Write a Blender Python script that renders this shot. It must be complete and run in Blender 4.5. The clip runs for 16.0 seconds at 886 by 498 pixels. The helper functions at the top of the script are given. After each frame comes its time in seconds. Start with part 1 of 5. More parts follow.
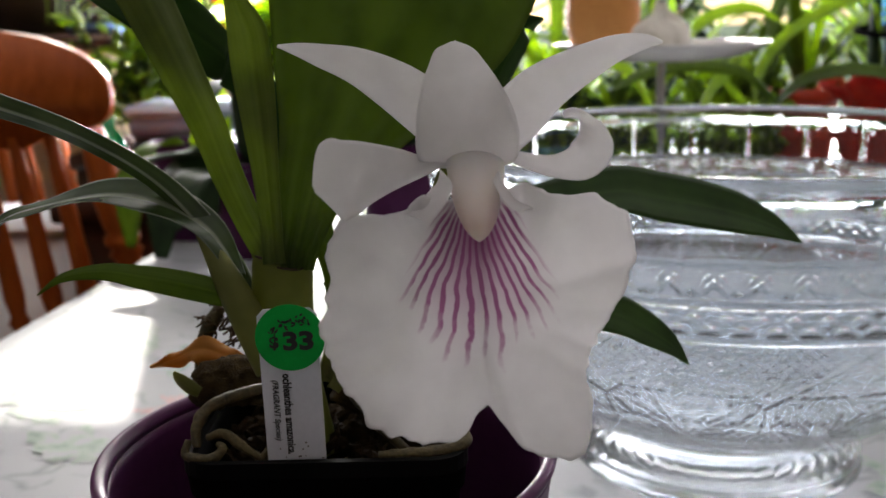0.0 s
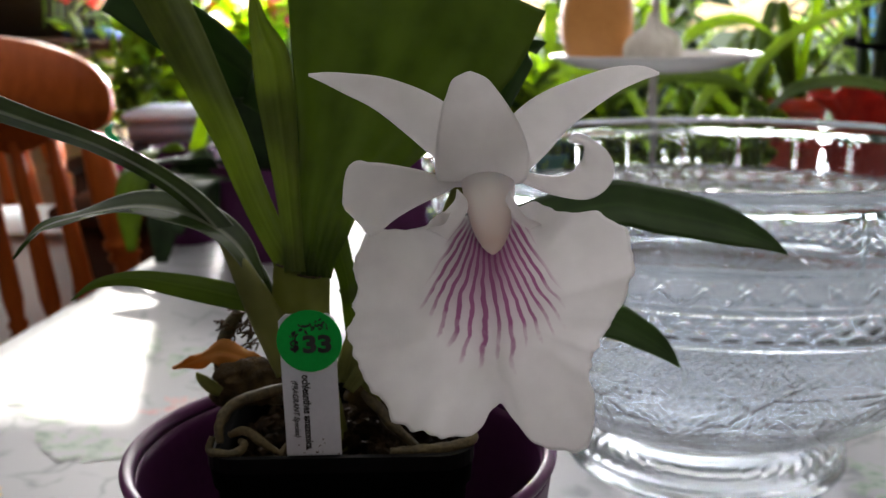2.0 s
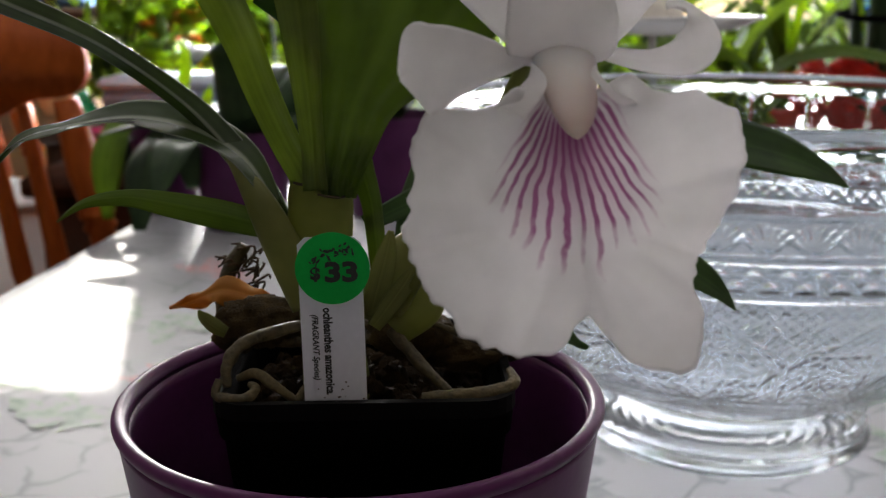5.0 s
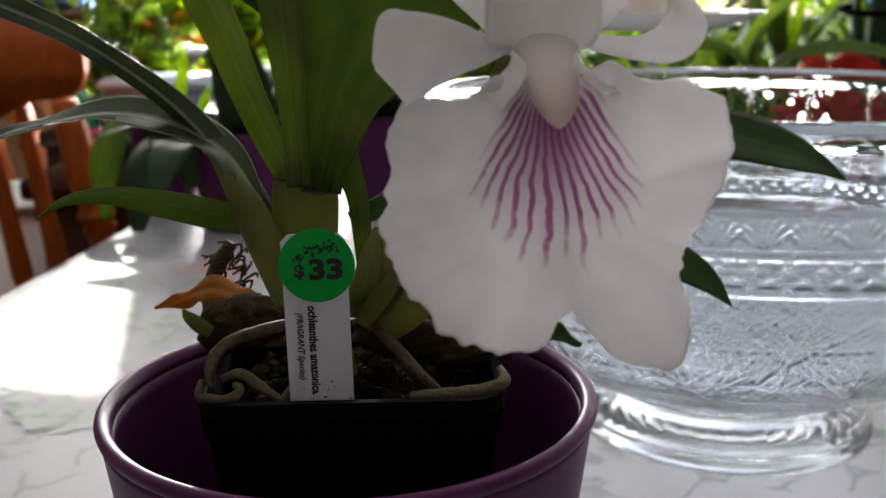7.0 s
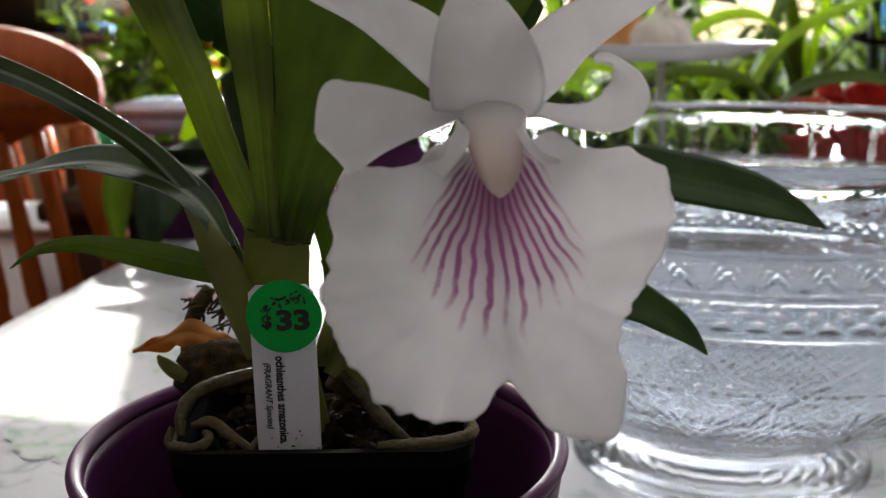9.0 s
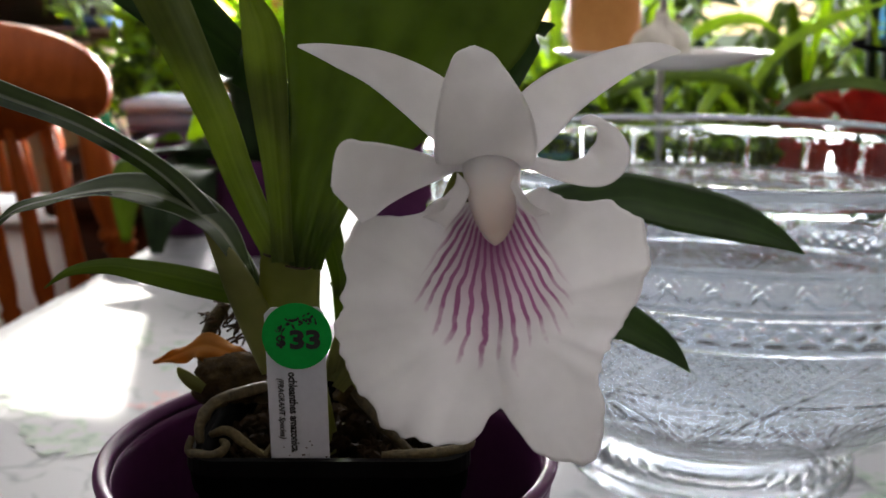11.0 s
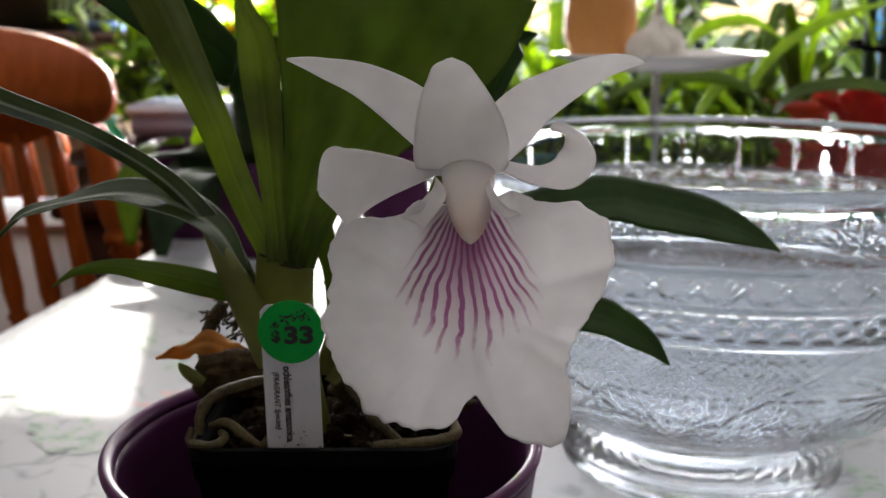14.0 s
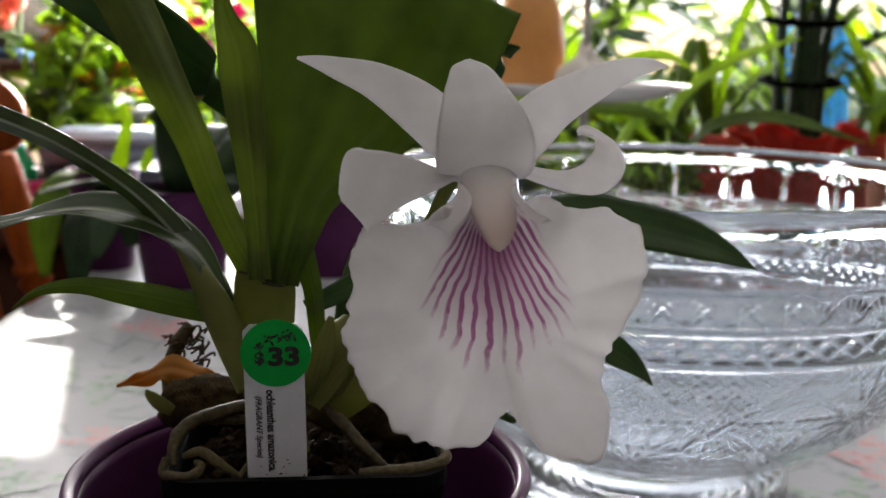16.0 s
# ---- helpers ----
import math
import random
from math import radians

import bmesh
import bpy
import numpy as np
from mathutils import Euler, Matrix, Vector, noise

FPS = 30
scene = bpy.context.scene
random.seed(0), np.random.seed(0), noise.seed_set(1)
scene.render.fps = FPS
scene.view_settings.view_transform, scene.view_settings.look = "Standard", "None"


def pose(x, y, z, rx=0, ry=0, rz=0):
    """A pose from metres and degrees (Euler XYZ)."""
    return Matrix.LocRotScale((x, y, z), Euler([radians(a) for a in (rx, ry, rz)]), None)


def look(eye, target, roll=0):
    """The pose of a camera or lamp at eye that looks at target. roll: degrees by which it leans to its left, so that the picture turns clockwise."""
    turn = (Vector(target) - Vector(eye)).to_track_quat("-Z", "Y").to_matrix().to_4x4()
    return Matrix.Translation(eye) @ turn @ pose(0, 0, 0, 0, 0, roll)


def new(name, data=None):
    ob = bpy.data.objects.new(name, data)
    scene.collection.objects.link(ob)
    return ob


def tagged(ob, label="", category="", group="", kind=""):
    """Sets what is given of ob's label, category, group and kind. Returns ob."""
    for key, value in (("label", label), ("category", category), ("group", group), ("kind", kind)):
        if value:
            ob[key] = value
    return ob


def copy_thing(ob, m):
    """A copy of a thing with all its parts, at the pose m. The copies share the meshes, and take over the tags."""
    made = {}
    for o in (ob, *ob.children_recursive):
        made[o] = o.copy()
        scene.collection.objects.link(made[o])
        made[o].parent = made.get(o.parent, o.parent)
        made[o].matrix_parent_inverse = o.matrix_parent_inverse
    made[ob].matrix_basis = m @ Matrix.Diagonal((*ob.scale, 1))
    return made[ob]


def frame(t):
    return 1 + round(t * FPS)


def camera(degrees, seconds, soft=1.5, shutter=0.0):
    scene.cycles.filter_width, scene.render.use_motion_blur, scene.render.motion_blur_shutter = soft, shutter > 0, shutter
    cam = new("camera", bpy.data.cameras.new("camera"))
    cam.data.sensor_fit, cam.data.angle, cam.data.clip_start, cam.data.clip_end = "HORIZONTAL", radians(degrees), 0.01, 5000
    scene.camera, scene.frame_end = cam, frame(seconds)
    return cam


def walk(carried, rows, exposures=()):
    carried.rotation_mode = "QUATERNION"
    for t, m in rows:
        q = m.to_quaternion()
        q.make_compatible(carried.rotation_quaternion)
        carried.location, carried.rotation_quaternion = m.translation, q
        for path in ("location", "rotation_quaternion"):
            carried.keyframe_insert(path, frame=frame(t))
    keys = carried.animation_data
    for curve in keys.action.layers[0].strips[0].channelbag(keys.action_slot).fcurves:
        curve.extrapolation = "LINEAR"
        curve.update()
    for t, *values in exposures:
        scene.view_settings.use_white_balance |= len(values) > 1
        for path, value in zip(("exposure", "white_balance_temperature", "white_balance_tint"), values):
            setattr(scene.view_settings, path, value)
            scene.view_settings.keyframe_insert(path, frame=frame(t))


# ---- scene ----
cam = camera(47.2, 16.0, 1.2)
METRES, EYE, TILT, LEAN, TURN = 0.30, 0.275, -13.0, 1.3, 0.0
ROWS = [
    (0.0, 0.0, 0.0, 0.0, 0.0, 0.0, 0.0),
    (0.5, -0.0074, -0.0064, -0.0034, -0.05, -0.1, -0.21),
    (1.0, -0.0028, 0.0172, -0.0022, 0.34, -0.18, -0.39),
    (1.5, -0.0073, 0.0126, -0.0022, 0.04, 0.21, -0.38),
    (2.0, -0.0193, -0.0699, 0.0059, -0.52, 0.24, -0.33),
    (2.5, -0.0502, -0.1528, -0.0129, -1.39, 0.76, -0.89),
    (3.0, -0.0646, -0.1892, -0.0346, -1.52, 1.16, -1.05),
    (3.5, -0.0657, -0.2086, -0.0456, -1.51, 1.32, -1.08),
    (4.0, -0.0783, -0.1341, -0.0571, -1.77, 1.14, -1.02),
    (4.5, -0.0854, -0.0076, -0.0666, -1.92, 0.38, -0.75),
    (5.0, -0.079, 0.0601, -0.0571, -2.0, -0.56, -0.63),
    (7.5, -0.0586, 0.0788, -0.0614, -1.69, -0.56, -0.12),
    (8.0, -0.0514, 0.0679, -0.0513, -1.52, -0.55, -0.25),
    (8.5, -0.0372, 0.061, -0.0277, -1.22, -0.26, -0.45),
    (9.0, -0.0155, 0.0722, -0.0321, -0.57, 0.57, -0.71),
    (9.5, -0.0114, 0.0584, -0.0263, -0.68, 0.81, -1.04),
    (12.0, -0.0199, -0.0475, 0.0075, -0.38, -0.25, -1.6),
    (12.5, -0.0132, -0.0702, 0.0057, -0.11, -0.23, -1.53),
    (13.0, -0.0154, -0.0852, 0.0044, 0.04, -0.25, -1.7),
    (13.5, 0.0027, -0.0437, 0.0015, 0.43, -0.05, -1.34),
    (14.0, 0.0018, -0.056, -0.0013, -0.22, 0.19, -1.11),
    (14.5, -0.0137, -0.0435, -0.0009, -1.48, 0.27, -1.15),
    (15.0, -0.0273, -0.014, -0.0193, -2.28, 1.12, -1.05),
    (15.5, -0.0582, -0.0092, -0.0191, -4.12, 1.66, -0.96),
    (16.0, -0.0799, -0.0121, -0.0208, -5.45, 2.23, -0.75),
]
walk(cam, [(t, pose(0, 0, EYE, TILT, LEAN, TURN) @ pose(METRES * x, METRES * y, METRES * z, 90 + pitch, roll, yaw)) for t, x, y, z, yaw, pitch, roll in ROWS])
cam.data.dof.use_dof = True
cam.data.dof.focus_distance, cam.data.dof.aperture_fstop = 0.25, 22.0

# ---------- light ----------
world = bpy.data.worlds.new("sky")
scene.world = world
world.use_nodes = True
sky = world.node_tree.nodes.new("ShaderNodeTexSky")
sky.sky_type, sky.sun_disc, sky.sun_elevation, sky.sun_rotation = "NISHITA", False, radians(30.5), radians(-12)
world.node_tree.links.new(sky.outputs["Color"], world.node_tree.nodes["Background"].inputs["Color"])
world.node_tree.nodes["Background"].inputs["Strength"].default_value = 0.15
sun = new("sun", bpy.data.lights.new("sun", "SUN"))
sun.data.energy, sun.data.angle, sun.data.color = 4.2, radians(0.5), (1.0, 0.95, 0.86)
sun.matrix_world = look((-1.05, 5.0, 3.0), (0, 0, 0))
# the last lamp fills the unseen window added above the shelf
for name, x, z, wide, high, watts in (("wide_window_light", 0.75, 0.28, 2.1, 0.74, 90.0), ("narrow_window_light", -0.44, 0.35, 0.32, 0.6, 85.0), ("unseen_window_light", -0.95, 0.97, 0.56, 0.46, 5.0)):
    lamp = new(name, bpy.data.lights.new(name, "AREA"))
    lamp.data.shape, lamp.data.size, lamp.data.size_y, lamp.data.energy = "RECTANGLE", wide, high, watts
    lamp.data.color = (1.0, 0.965, 0.965)
    lamp.matrix_world = look((x, 2.66, z), (x, 0, z))
scene.view_settings.exposure = 0.42

# ---------- materials ----------
def shader(name):
    m = bpy.data.materials.new(name)
    m.use_nodes = True
    return m, m.node_tree, m.node_tree.nodes["Principled BSDF"], m.node_tree.nodes["Material Output"]


def node(nt, kind, **values):
    n = nt.nodes.new(kind)
    for key, value in values.items():
        n.inputs[key.replace("_", " ")].default_value = value
    return n


def ramp(nt, fac, stops):
    n = nt.nodes.new("ShaderNodeValToRGB")
    while len(n.color_ramp.elements) < len(stops):
        n.color_ramp.elements.new(0.5)
    for e, (p, c) in zip(n.color_ramp.elements, stops):
        e.position, e.color = p, (*c, 1)
    nt.links.new(fac, n.inputs["Fac"])
    return n


def noise_of(nt, scale, detail=4, coord="Object", stretch=None):
    tc = nt.nodes.new("ShaderNodeTexCoord")
    out = tc.outputs[coord]
    if stretch:
        mp = node(nt, "ShaderNodeMapping", Scale=stretch)
        nt.links.new(out, mp.inputs["Vector"])
        out = mp.outputs["Vector"]
    n = node(nt, "ShaderNodeTexNoise", Scale=scale, Detail=detail)
    nt.links.new(out, n.inputs["Vector"])
    return n.outputs["Fac"]


def bump(nt, bsdf, height, strength, distance):
    b = node(nt, "ShaderNodeBump", Strength=strength, Distance=distance)
    nt.links.new(height, b.inputs["Height"])
    nt.links.new(b.outputs["Normal"], bsdf.inputs["Normal"])


def plain(name, dark, light, rough=0.5, scale=40, metal=0.0, relief=0.15, relief_size=0.0005, coat=0.0, stretch=None, spec=0.5, sss=0.0):
    """A surface of two close tones, mottled at two scales, with fine relief."""
    m, nt, b, o = shader(name)
    big, fine = noise_of(nt, scale, 5, stretch=stretch), noise_of(nt, scale * 9, 3, stretch=stretch)
    mix = nt.nodes.new("ShaderNodeMath")
    mix.operation = "MULTIPLY_ADD"
    mix.inputs[1].default_value = 0.35
    nt.links.new(fine, mix.inputs[0])
    half = nt.nodes.new("ShaderNodeMath")
    half.operation = "MULTIPLY"
    half.inputs[1].default_value = 0.65
    nt.links.new(big, half.inputs[0])
    nt.links.new(half.outputs[0], mix.inputs[2])
    c = ramp(nt, mix.outputs[0], [(0.32, dark), (0.68, light)])
    nt.links.new(c.outputs["Color"], b.inputs["Base Color"])
    r = ramp(nt, big, [(0.3, (rough * 0.85,) * 3), (0.7, (min(1, rough * 1.15),) * 3)])
    nt.links.new(r.outputs["Color"], b.inputs["Roughness"])
    b.inputs["Metallic"].default_value = metal
    b.inputs["Coat Weight"].default_value = coat
    b.inputs["Coat Roughness"].default_value = 0.08
    b.inputs["Specular IOR Level"].default_value = spec
    if sss:
        b.inputs["Subsurface Weight"].default_value = sss
        b.inputs["Subsurface Radius"].default_value = (0.004, 0.003, 0.002)
    if relief:
        bump(nt, b, fine, relief, relief_size)
    return m


def leafy(name, dark, light, through_colour, share=0.35, rough=0.38, veins=26.0, scale=60, gloss=0.28, gleam_and_margin=None):
    """A leaf: long fine veins, mottling, gloss, and light that shines through it."""
    m, nt, b, o = shader(name)
    uv = nt.nodes.new("ShaderNodeTexCoord")
    sep = nt.nodes.new("ShaderNodeSeparateXYZ")
    nt.links.new(uv.outputs["UV"], sep.inputs[0])
    wob = noise_of(nt, scale, 3)
    a = node(nt, "ShaderNodeMath")
    a.operation = "MULTIPLY_ADD"
    a.inputs[1].default_value, a.inputs[2].default_value = veins, 0.0
    nt.links.new(sep.outputs["X"], a.inputs[0])
    s = nt.nodes.new("ShaderNodeMath")
    s.operation = "SINE"
    nt.links.new(a.outputs[0], s.inputs[0])
    add = nt.nodes.new("ShaderNodeMath")
    add.operation = "MULTIPLY_ADD"
    add.inputs[1].default_value = 0.03
    nt.links.new(s.outputs[0], add.inputs[0])
    nt.links.new(wob, add.inputs[2])
    broad = ramp(nt, sep.outputs["X"], [(0.0, (0.0,) * 3), (0.30, (0.12,) * 3), (0.44, (0.02,) * 3), (0.5, (0.26,) * 3), (0.56, (0.03,) * 3), (0.75, (0.10,) * 3), (1.0, (0.0,) * 3)])
    tone = nt.nodes.new("ShaderNodeMath")
    nt.links.new(add.outputs[0], tone.inputs[0])
    nt.links.new(broad.outputs["Color"], tone.inputs[1])
    add = tone
    c = ramp(nt, add.outputs[0], [(0.36, dark), (0.82, light)])
    colour = c.outputs["Color"]
    if gleam_and_margin:
        # gleam along the fold put into the colour as a stripe, with pale margins
        stripe = ramp(nt, sep.outputs["X"], [(0.0, (0.7,) * 3), (0.05, (0.0,) * 3), (0.40, (0.0,) * 3), (0.47, (0.75,) * 3), (0.53, (0.75,) * 3), (0.60, (0.0,) * 3), (0.95, (0.0,) * 3), (1.0, (0.7,) * 3)])
        gleam_margin_mix = nt.nodes.new("ShaderNodeMix")
        gleam_margin_mix.data_type = "RGBA"
        nt.links.new(stripe.outputs["Color"], gleam_margin_mix.inputs["Factor"])
        nt.links.new(colour, gleam_margin_mix.inputs[6])
        gleam_margin_mix.inputs[7].default_value = (*gleam_and_margin, 1)
        colour = gleam_margin_mix.outputs[2]
    nt.links.new(colour, b.inputs["Base Color"])
    b.inputs["Roughness"].default_value = rough + 0.06
    b.inputs["Specular IOR Level"].default_value = gloss
    bump(nt, b, add.outputs[0], 0.2, 0.0003)
    tr = nt.nodes.new("ShaderNodeBsdfTranslucent")
    t2 = ramp(nt, add.outputs[0], [(0.3, tuple(v * 0.7 for v in through_colour)), (0.7, through_colour)])
    nt.links.new(t2.outputs["Color"], tr.inputs["Color"])
    mx = nt.nodes.new("ShaderNodeMixShader")
    mx.inputs[0].default_value = share
    nt.links.new(b.outputs[0], mx.inputs[1])
    nt.links.new(tr.outputs[0], mx.inputs[2])
    nt.links.new(mx.outputs[0], o.inputs["Surface"])
    return m


def petal(name, veined=False):
    """White waxy petal; the lip's has magenta veins that spread from its throat (from its UV: across and along)."""
    m, nt, b, o = shader(name)
    wob = noise_of(nt, 140, 4)
    lift = 1.0 if veined else 1.08
    base = ramp(nt, wob, [(0.3, (0.745 * lift, 0.73 * lift, 0.735 * lift)), (0.7, (0.81 * lift, 0.795 * lift, 0.80 * lift))])
    colour = base.outputs["Color"]
    if veined:
        uv = nt.nodes.new("ShaderNodeTexCoord")
        sep = nt.nodes.new("ShaderNodeSeparateXYZ")
        nt.links.new(uv.outputs["UV"], sep.inputs[0])

        def op(kind, x, y=None, z=None, clamp=False):
            n = nt.nodes.new("ShaderNodeMath")
            n.operation, n.use_clamp = kind, clamp
            for i, v in enumerate((x, y, z)):
                if v is None:
                    continue
                if isinstance(v, (int, float)):
                    n.inputs[i].default_value = v
                else:
                    nt.links.new(v, n.inputs[i])
            return n.outputs[0]
        ang, rad = sep.outputs["X"], sep.outputs["Y"]
        jit = noise_of(nt, 260, 3)
        slow = noise_of(nt, 55, 2)
        # veins bend outwards as they run down
        bent = op("ADD", 0.5, op("DIVIDE", op("SUBTRACT", ang, 0.5), op("MULTIPLY_ADD", op("SUBTRACT", rad, 0.28), 0.55, 0.86)))
        wav = op("MULTIPLY_ADD", slow, 0.055, bent)
        wav = op("MULTIPLY_ADD", jit, 0.010, wav)
        line = op("SINE", op("MULTIPLY", wav, 285.0))
        # each vein has its own length
        cell = op("FLOOR", op("MULTIPLY_ADD", wav, 285.0 / 6.2832, 0.25))
        hsh = op("FRACT", op("MULTIPLY", op("SINE", op("MULTIPLY", cell, 12.99)), 437.5))
        side = op("ABSOLUTE", op("SUBTRACT", ang, 0.5))
        reach = op("MULTIPLY_ADD", hsh, 0.14, op("MULTIPLY_ADD", side, -1.15, 1.13))
        fade = op("MULTIPLY", op("SUBTRACT", reach, op("MULTIPLY_ADD", jit, 0.34, rad)), 5.0, clamp=True)
        width = op("MULTIPLY_ADD", side, 1.6, op("MULTIPLY_ADD", rad, 1.5, -1.02))
        ink = op("MULTIPLY", op("SUBTRACT", line, width), 2.2, clamp=True)
        edge = op("MULTIPLY", op("SUBTRACT", 0.165, side), 40.0, clamp=True)
        start = op("MULTIPLY", op("SUBTRACT", rad, 0.27), 12.0, clamp=True)
        ink = op("MULTIPLY", op("MULTIPLY", ink, fade), op("MULTIPLY", edge, start))
        # a faint blush between the veins near the throat
        blush = op("MULTIPLY", op("MULTIPLY", op("SUBTRACT", 0.86, rad), 2.2, clamp=True), op("MULTIPLY", op("SUBTRACT", 0.12, side), 10.0, clamp=True))
        ink = op("MAXIMUM", op("MULTIPLY", ink, 0.88), op("MULTIPLY", op("MULTIPLY", blush, start), op("MULTIPLY_ADD", slow, 0.7, 0.30)))
        mixc = nt.nodes.new("ShaderNodeMix")
        mixc.data_type = "RGBA"
        nt.links.new(ink, mixc.inputs["Factor"])
        nt.links.new(colour, mixc.inputs[6])
        mixc.inputs[7].default_value = (0.36, 0.095, 0.27, 1)
        colour = mixc.outputs[2]
    nt.links.new(colour, b.inputs["Base Color"])
    b.inputs["Roughness"].default_value = 0.48
    b.inputs["Specular IOR Level"].default_value = 0.35
    bump(nt, b, noise_of(nt, 420, 3), 0.12, 0.0003)
    tr = nt.nodes.new("ShaderNodeBsdfTranslucent")
    nt.links.new(colour, tr.inputs["Color"])
    mx = nt.nodes.new("ShaderNodeMixShader")
    mx.inputs[0].default_value = 0.58
    nt.links.new(b.outputs[0], mx.inputs[1])
    nt.links.new(tr.outputs[0], mx.inputs[2])
    nt.links.new(mx.outputs[0], o.inputs["Surface"])
    return m


def column_material():
    """Waxy flesh, white where the sepals meet it and blushed beige-pink towards its tip."""
    m, nt, b, o = shader("column_flesh")
    tc = nt.nodes.new("ShaderNodeTexCoord")
    sep = nt.nodes.new("ShaderNodeSeparateXYZ")
    nt.links.new(tc.outputs["Object"], sep.inputs[0])
    span = nt.nodes.new("ShaderNodeMapRange")
    span.inputs["From Min"].default_value, span.inputs["From Max"].default_value = 0.2305, 0.2470
    nt.links.new(sep.outputs["Z"], span.inputs["Value"])
    mottle = nt.nodes.new("ShaderNodeMath")
    mottle.operation = "MULTIPLY_ADD"
    mottle.inputs[1].default_value = 0.16
    nt.links.new(noise_of(nt, 300, 4), mottle.inputs[0])
    nt.links.new(span.outputs[0], mottle.inputs[2])
    c = ramp(nt, mottle.outputs[0], [(0.05, (0.78, 0.70, 0.63)), (0.25, (0.70, 0.56, 0.51)), (0.60, (0.72, 0.62, 0.58)), (0.98, (0.77, 0.75, 0.75))])
    nt.links.new(c.outputs["Color"], b.inputs["Base Color"])
    b.inputs["Roughness"].default_value = 0.5
    b.inputs["Specular IOR Level"].default_value = 0.3
    b.inputs["Subsurface Weight"].default_value = 0.35
    b.inputs["Subsurface Radius"].default_value = (0.004, 0.003, 0.002)
    bump(nt, b, noise_of(nt, 900, 3), 0.15, 0.0002)
    return m


def cloth_material():
    """White vinyl cloth printed all over with pale grey twigs and faint green sprigs."""
    m, nt, b, o = shader("printed_vinyl")
    tc = nt.nodes.new("ShaderNodeTexCoord")
    warp = node(nt, "ShaderNodeTexNoise", Scale=9.0, Detail=3.0)
    nt.links.new(tc.outputs["Object"], warp.inputs["Vector"])
    mixv = nt.nodes.new("ShaderNodeMix")
    mixv.data_type = "RGBA"
    mixv.inputs["Factor"].default_value = 0.08
    nt.links.new(tc.outputs["Object"], mixv.inputs[6])
    nt.links.new(warp.outputs["Color"], mixv.inputs[7])
    vor = node(nt, "ShaderNodeTexVoronoi", Scale=26.0)
    vor.feature = "DISTANCE_TO_EDGE"
    nt.links.new(mixv.outputs[2], vor.inputs["Vector"])
    patch = node(nt, "ShaderNodeTexNoise", Scale=24.0, Detail=3.0)
    nt.links.new(tc.outputs["Object"], patch.inputs["Vector"])
    line = ramp(nt, vor.outputs["Distance"], [(0.0, (1, 1, 1)), (0.075, (0, 0, 0))])
    gate = ramp(nt, patch.outputs["Fac"], [(0.47, (0, 0, 0)), (0.55, (0.8, 0.8, 0.8))])
    mul = nt.nodes.new("ShaderNodeMath")
    mul.operation = "MULTIPLY"
    nt.links.new(line.outputs["Color"], mul.inputs[0])
    nt.links.new(gate.outputs["Color"], mul.inputs[1])
    col = nt.nodes.new("ShaderNodeMix")
    col.data_type = "RGBA"
    nt.links.new(mul.outputs[0], col.inputs["Factor"])
    col.inputs[6].default_value, col.inputs[7].default_value = (0.39, 0.40, 0.43, 1), (0.18, 0.205, 0.215, 1)
    nt.links.new(col.outputs[2], b.inputs["Base Color"])
    b.inputs["Roughness"].default_value = 0.42
    bump(nt, b, noise_of(nt, 12, 3), 0.25, 0.002)
    return m


def print_material(name, dark, light):
    """Ink printed on the cloth: blotchy, with the white showing through."""
    m, nt, b, o = shader(name)
    n = noise_of(nt, 90, 5)
    c = ramp(nt, n, [(0.30, dark), (0.50, light), (0.60, (0.39, 0.40, 0.43))])
    nt.links.new(c.outputs["Color"], b.inputs["Base Color"])
    b.inputs["Roughness"].default_value = 0.42
    return m


def glass_material(name, tint=(1, 1, 1), rough=0.015, ior=1.5, satin=0.0):
    m, nt, b, o = shader(name)
    b.inputs["Base Color"].default_value = (*tint, 1)
    b.inputs["Roughness"].default_value = rough
    b.inputs["IOR"].default_value = ior
    b.inputs["Transmission Weight"].default_value = 1.0
    if satin:
        # belly and foot are satin, the rest polished
        tc = nt.nodes.new("ShaderNodeTexCoord")
        sep = nt.nodes.new("ShaderNodeSeparateXYZ")
        nt.links.new(tc.outputs["Object"], sep.inputs[0])
        scaled = nt.nodes.new("ShaderNodeMath")
        scaled.operation = "MULTIPLY"
        scaled.inputs[1].default_value = 5.0
        nt.links.new(sep.outputs["Z"], scaled.inputs[0])
        r = ramp(nt, scaled.outputs[0], [(0.60, (satin,) * 3), (0.63, (rough,) * 3)])
        nt.links.new(r.outputs["Color"], b.inputs["Roughness"])
    return m


def wood(name, dark, light, rough=0.3, coat=0.3, stretch=(1, 1, 0.12), scale=60):
    m = plain(name, dark, light, rough, scale, coat=coat, stretch=stretch, relief=0.1, spec=0.12)
    return m


M_petal, M_lip = petal("white_petal"), petal("veined_lip", True)
M_column = column_material()
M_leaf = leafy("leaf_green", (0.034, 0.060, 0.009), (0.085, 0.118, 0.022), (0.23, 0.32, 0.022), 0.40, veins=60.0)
# brighter copy of leaf_green: sun on the tall leaves put into the colour
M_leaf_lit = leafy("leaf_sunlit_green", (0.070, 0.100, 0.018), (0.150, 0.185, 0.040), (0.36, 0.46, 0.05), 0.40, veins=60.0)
M_sheath = leafy("sheath_green", (0.115, 0.122, 0.032), (0.225, 0.222, 0.066), (0.36, 0.40, 0.07), 0.32, veins=70.0)
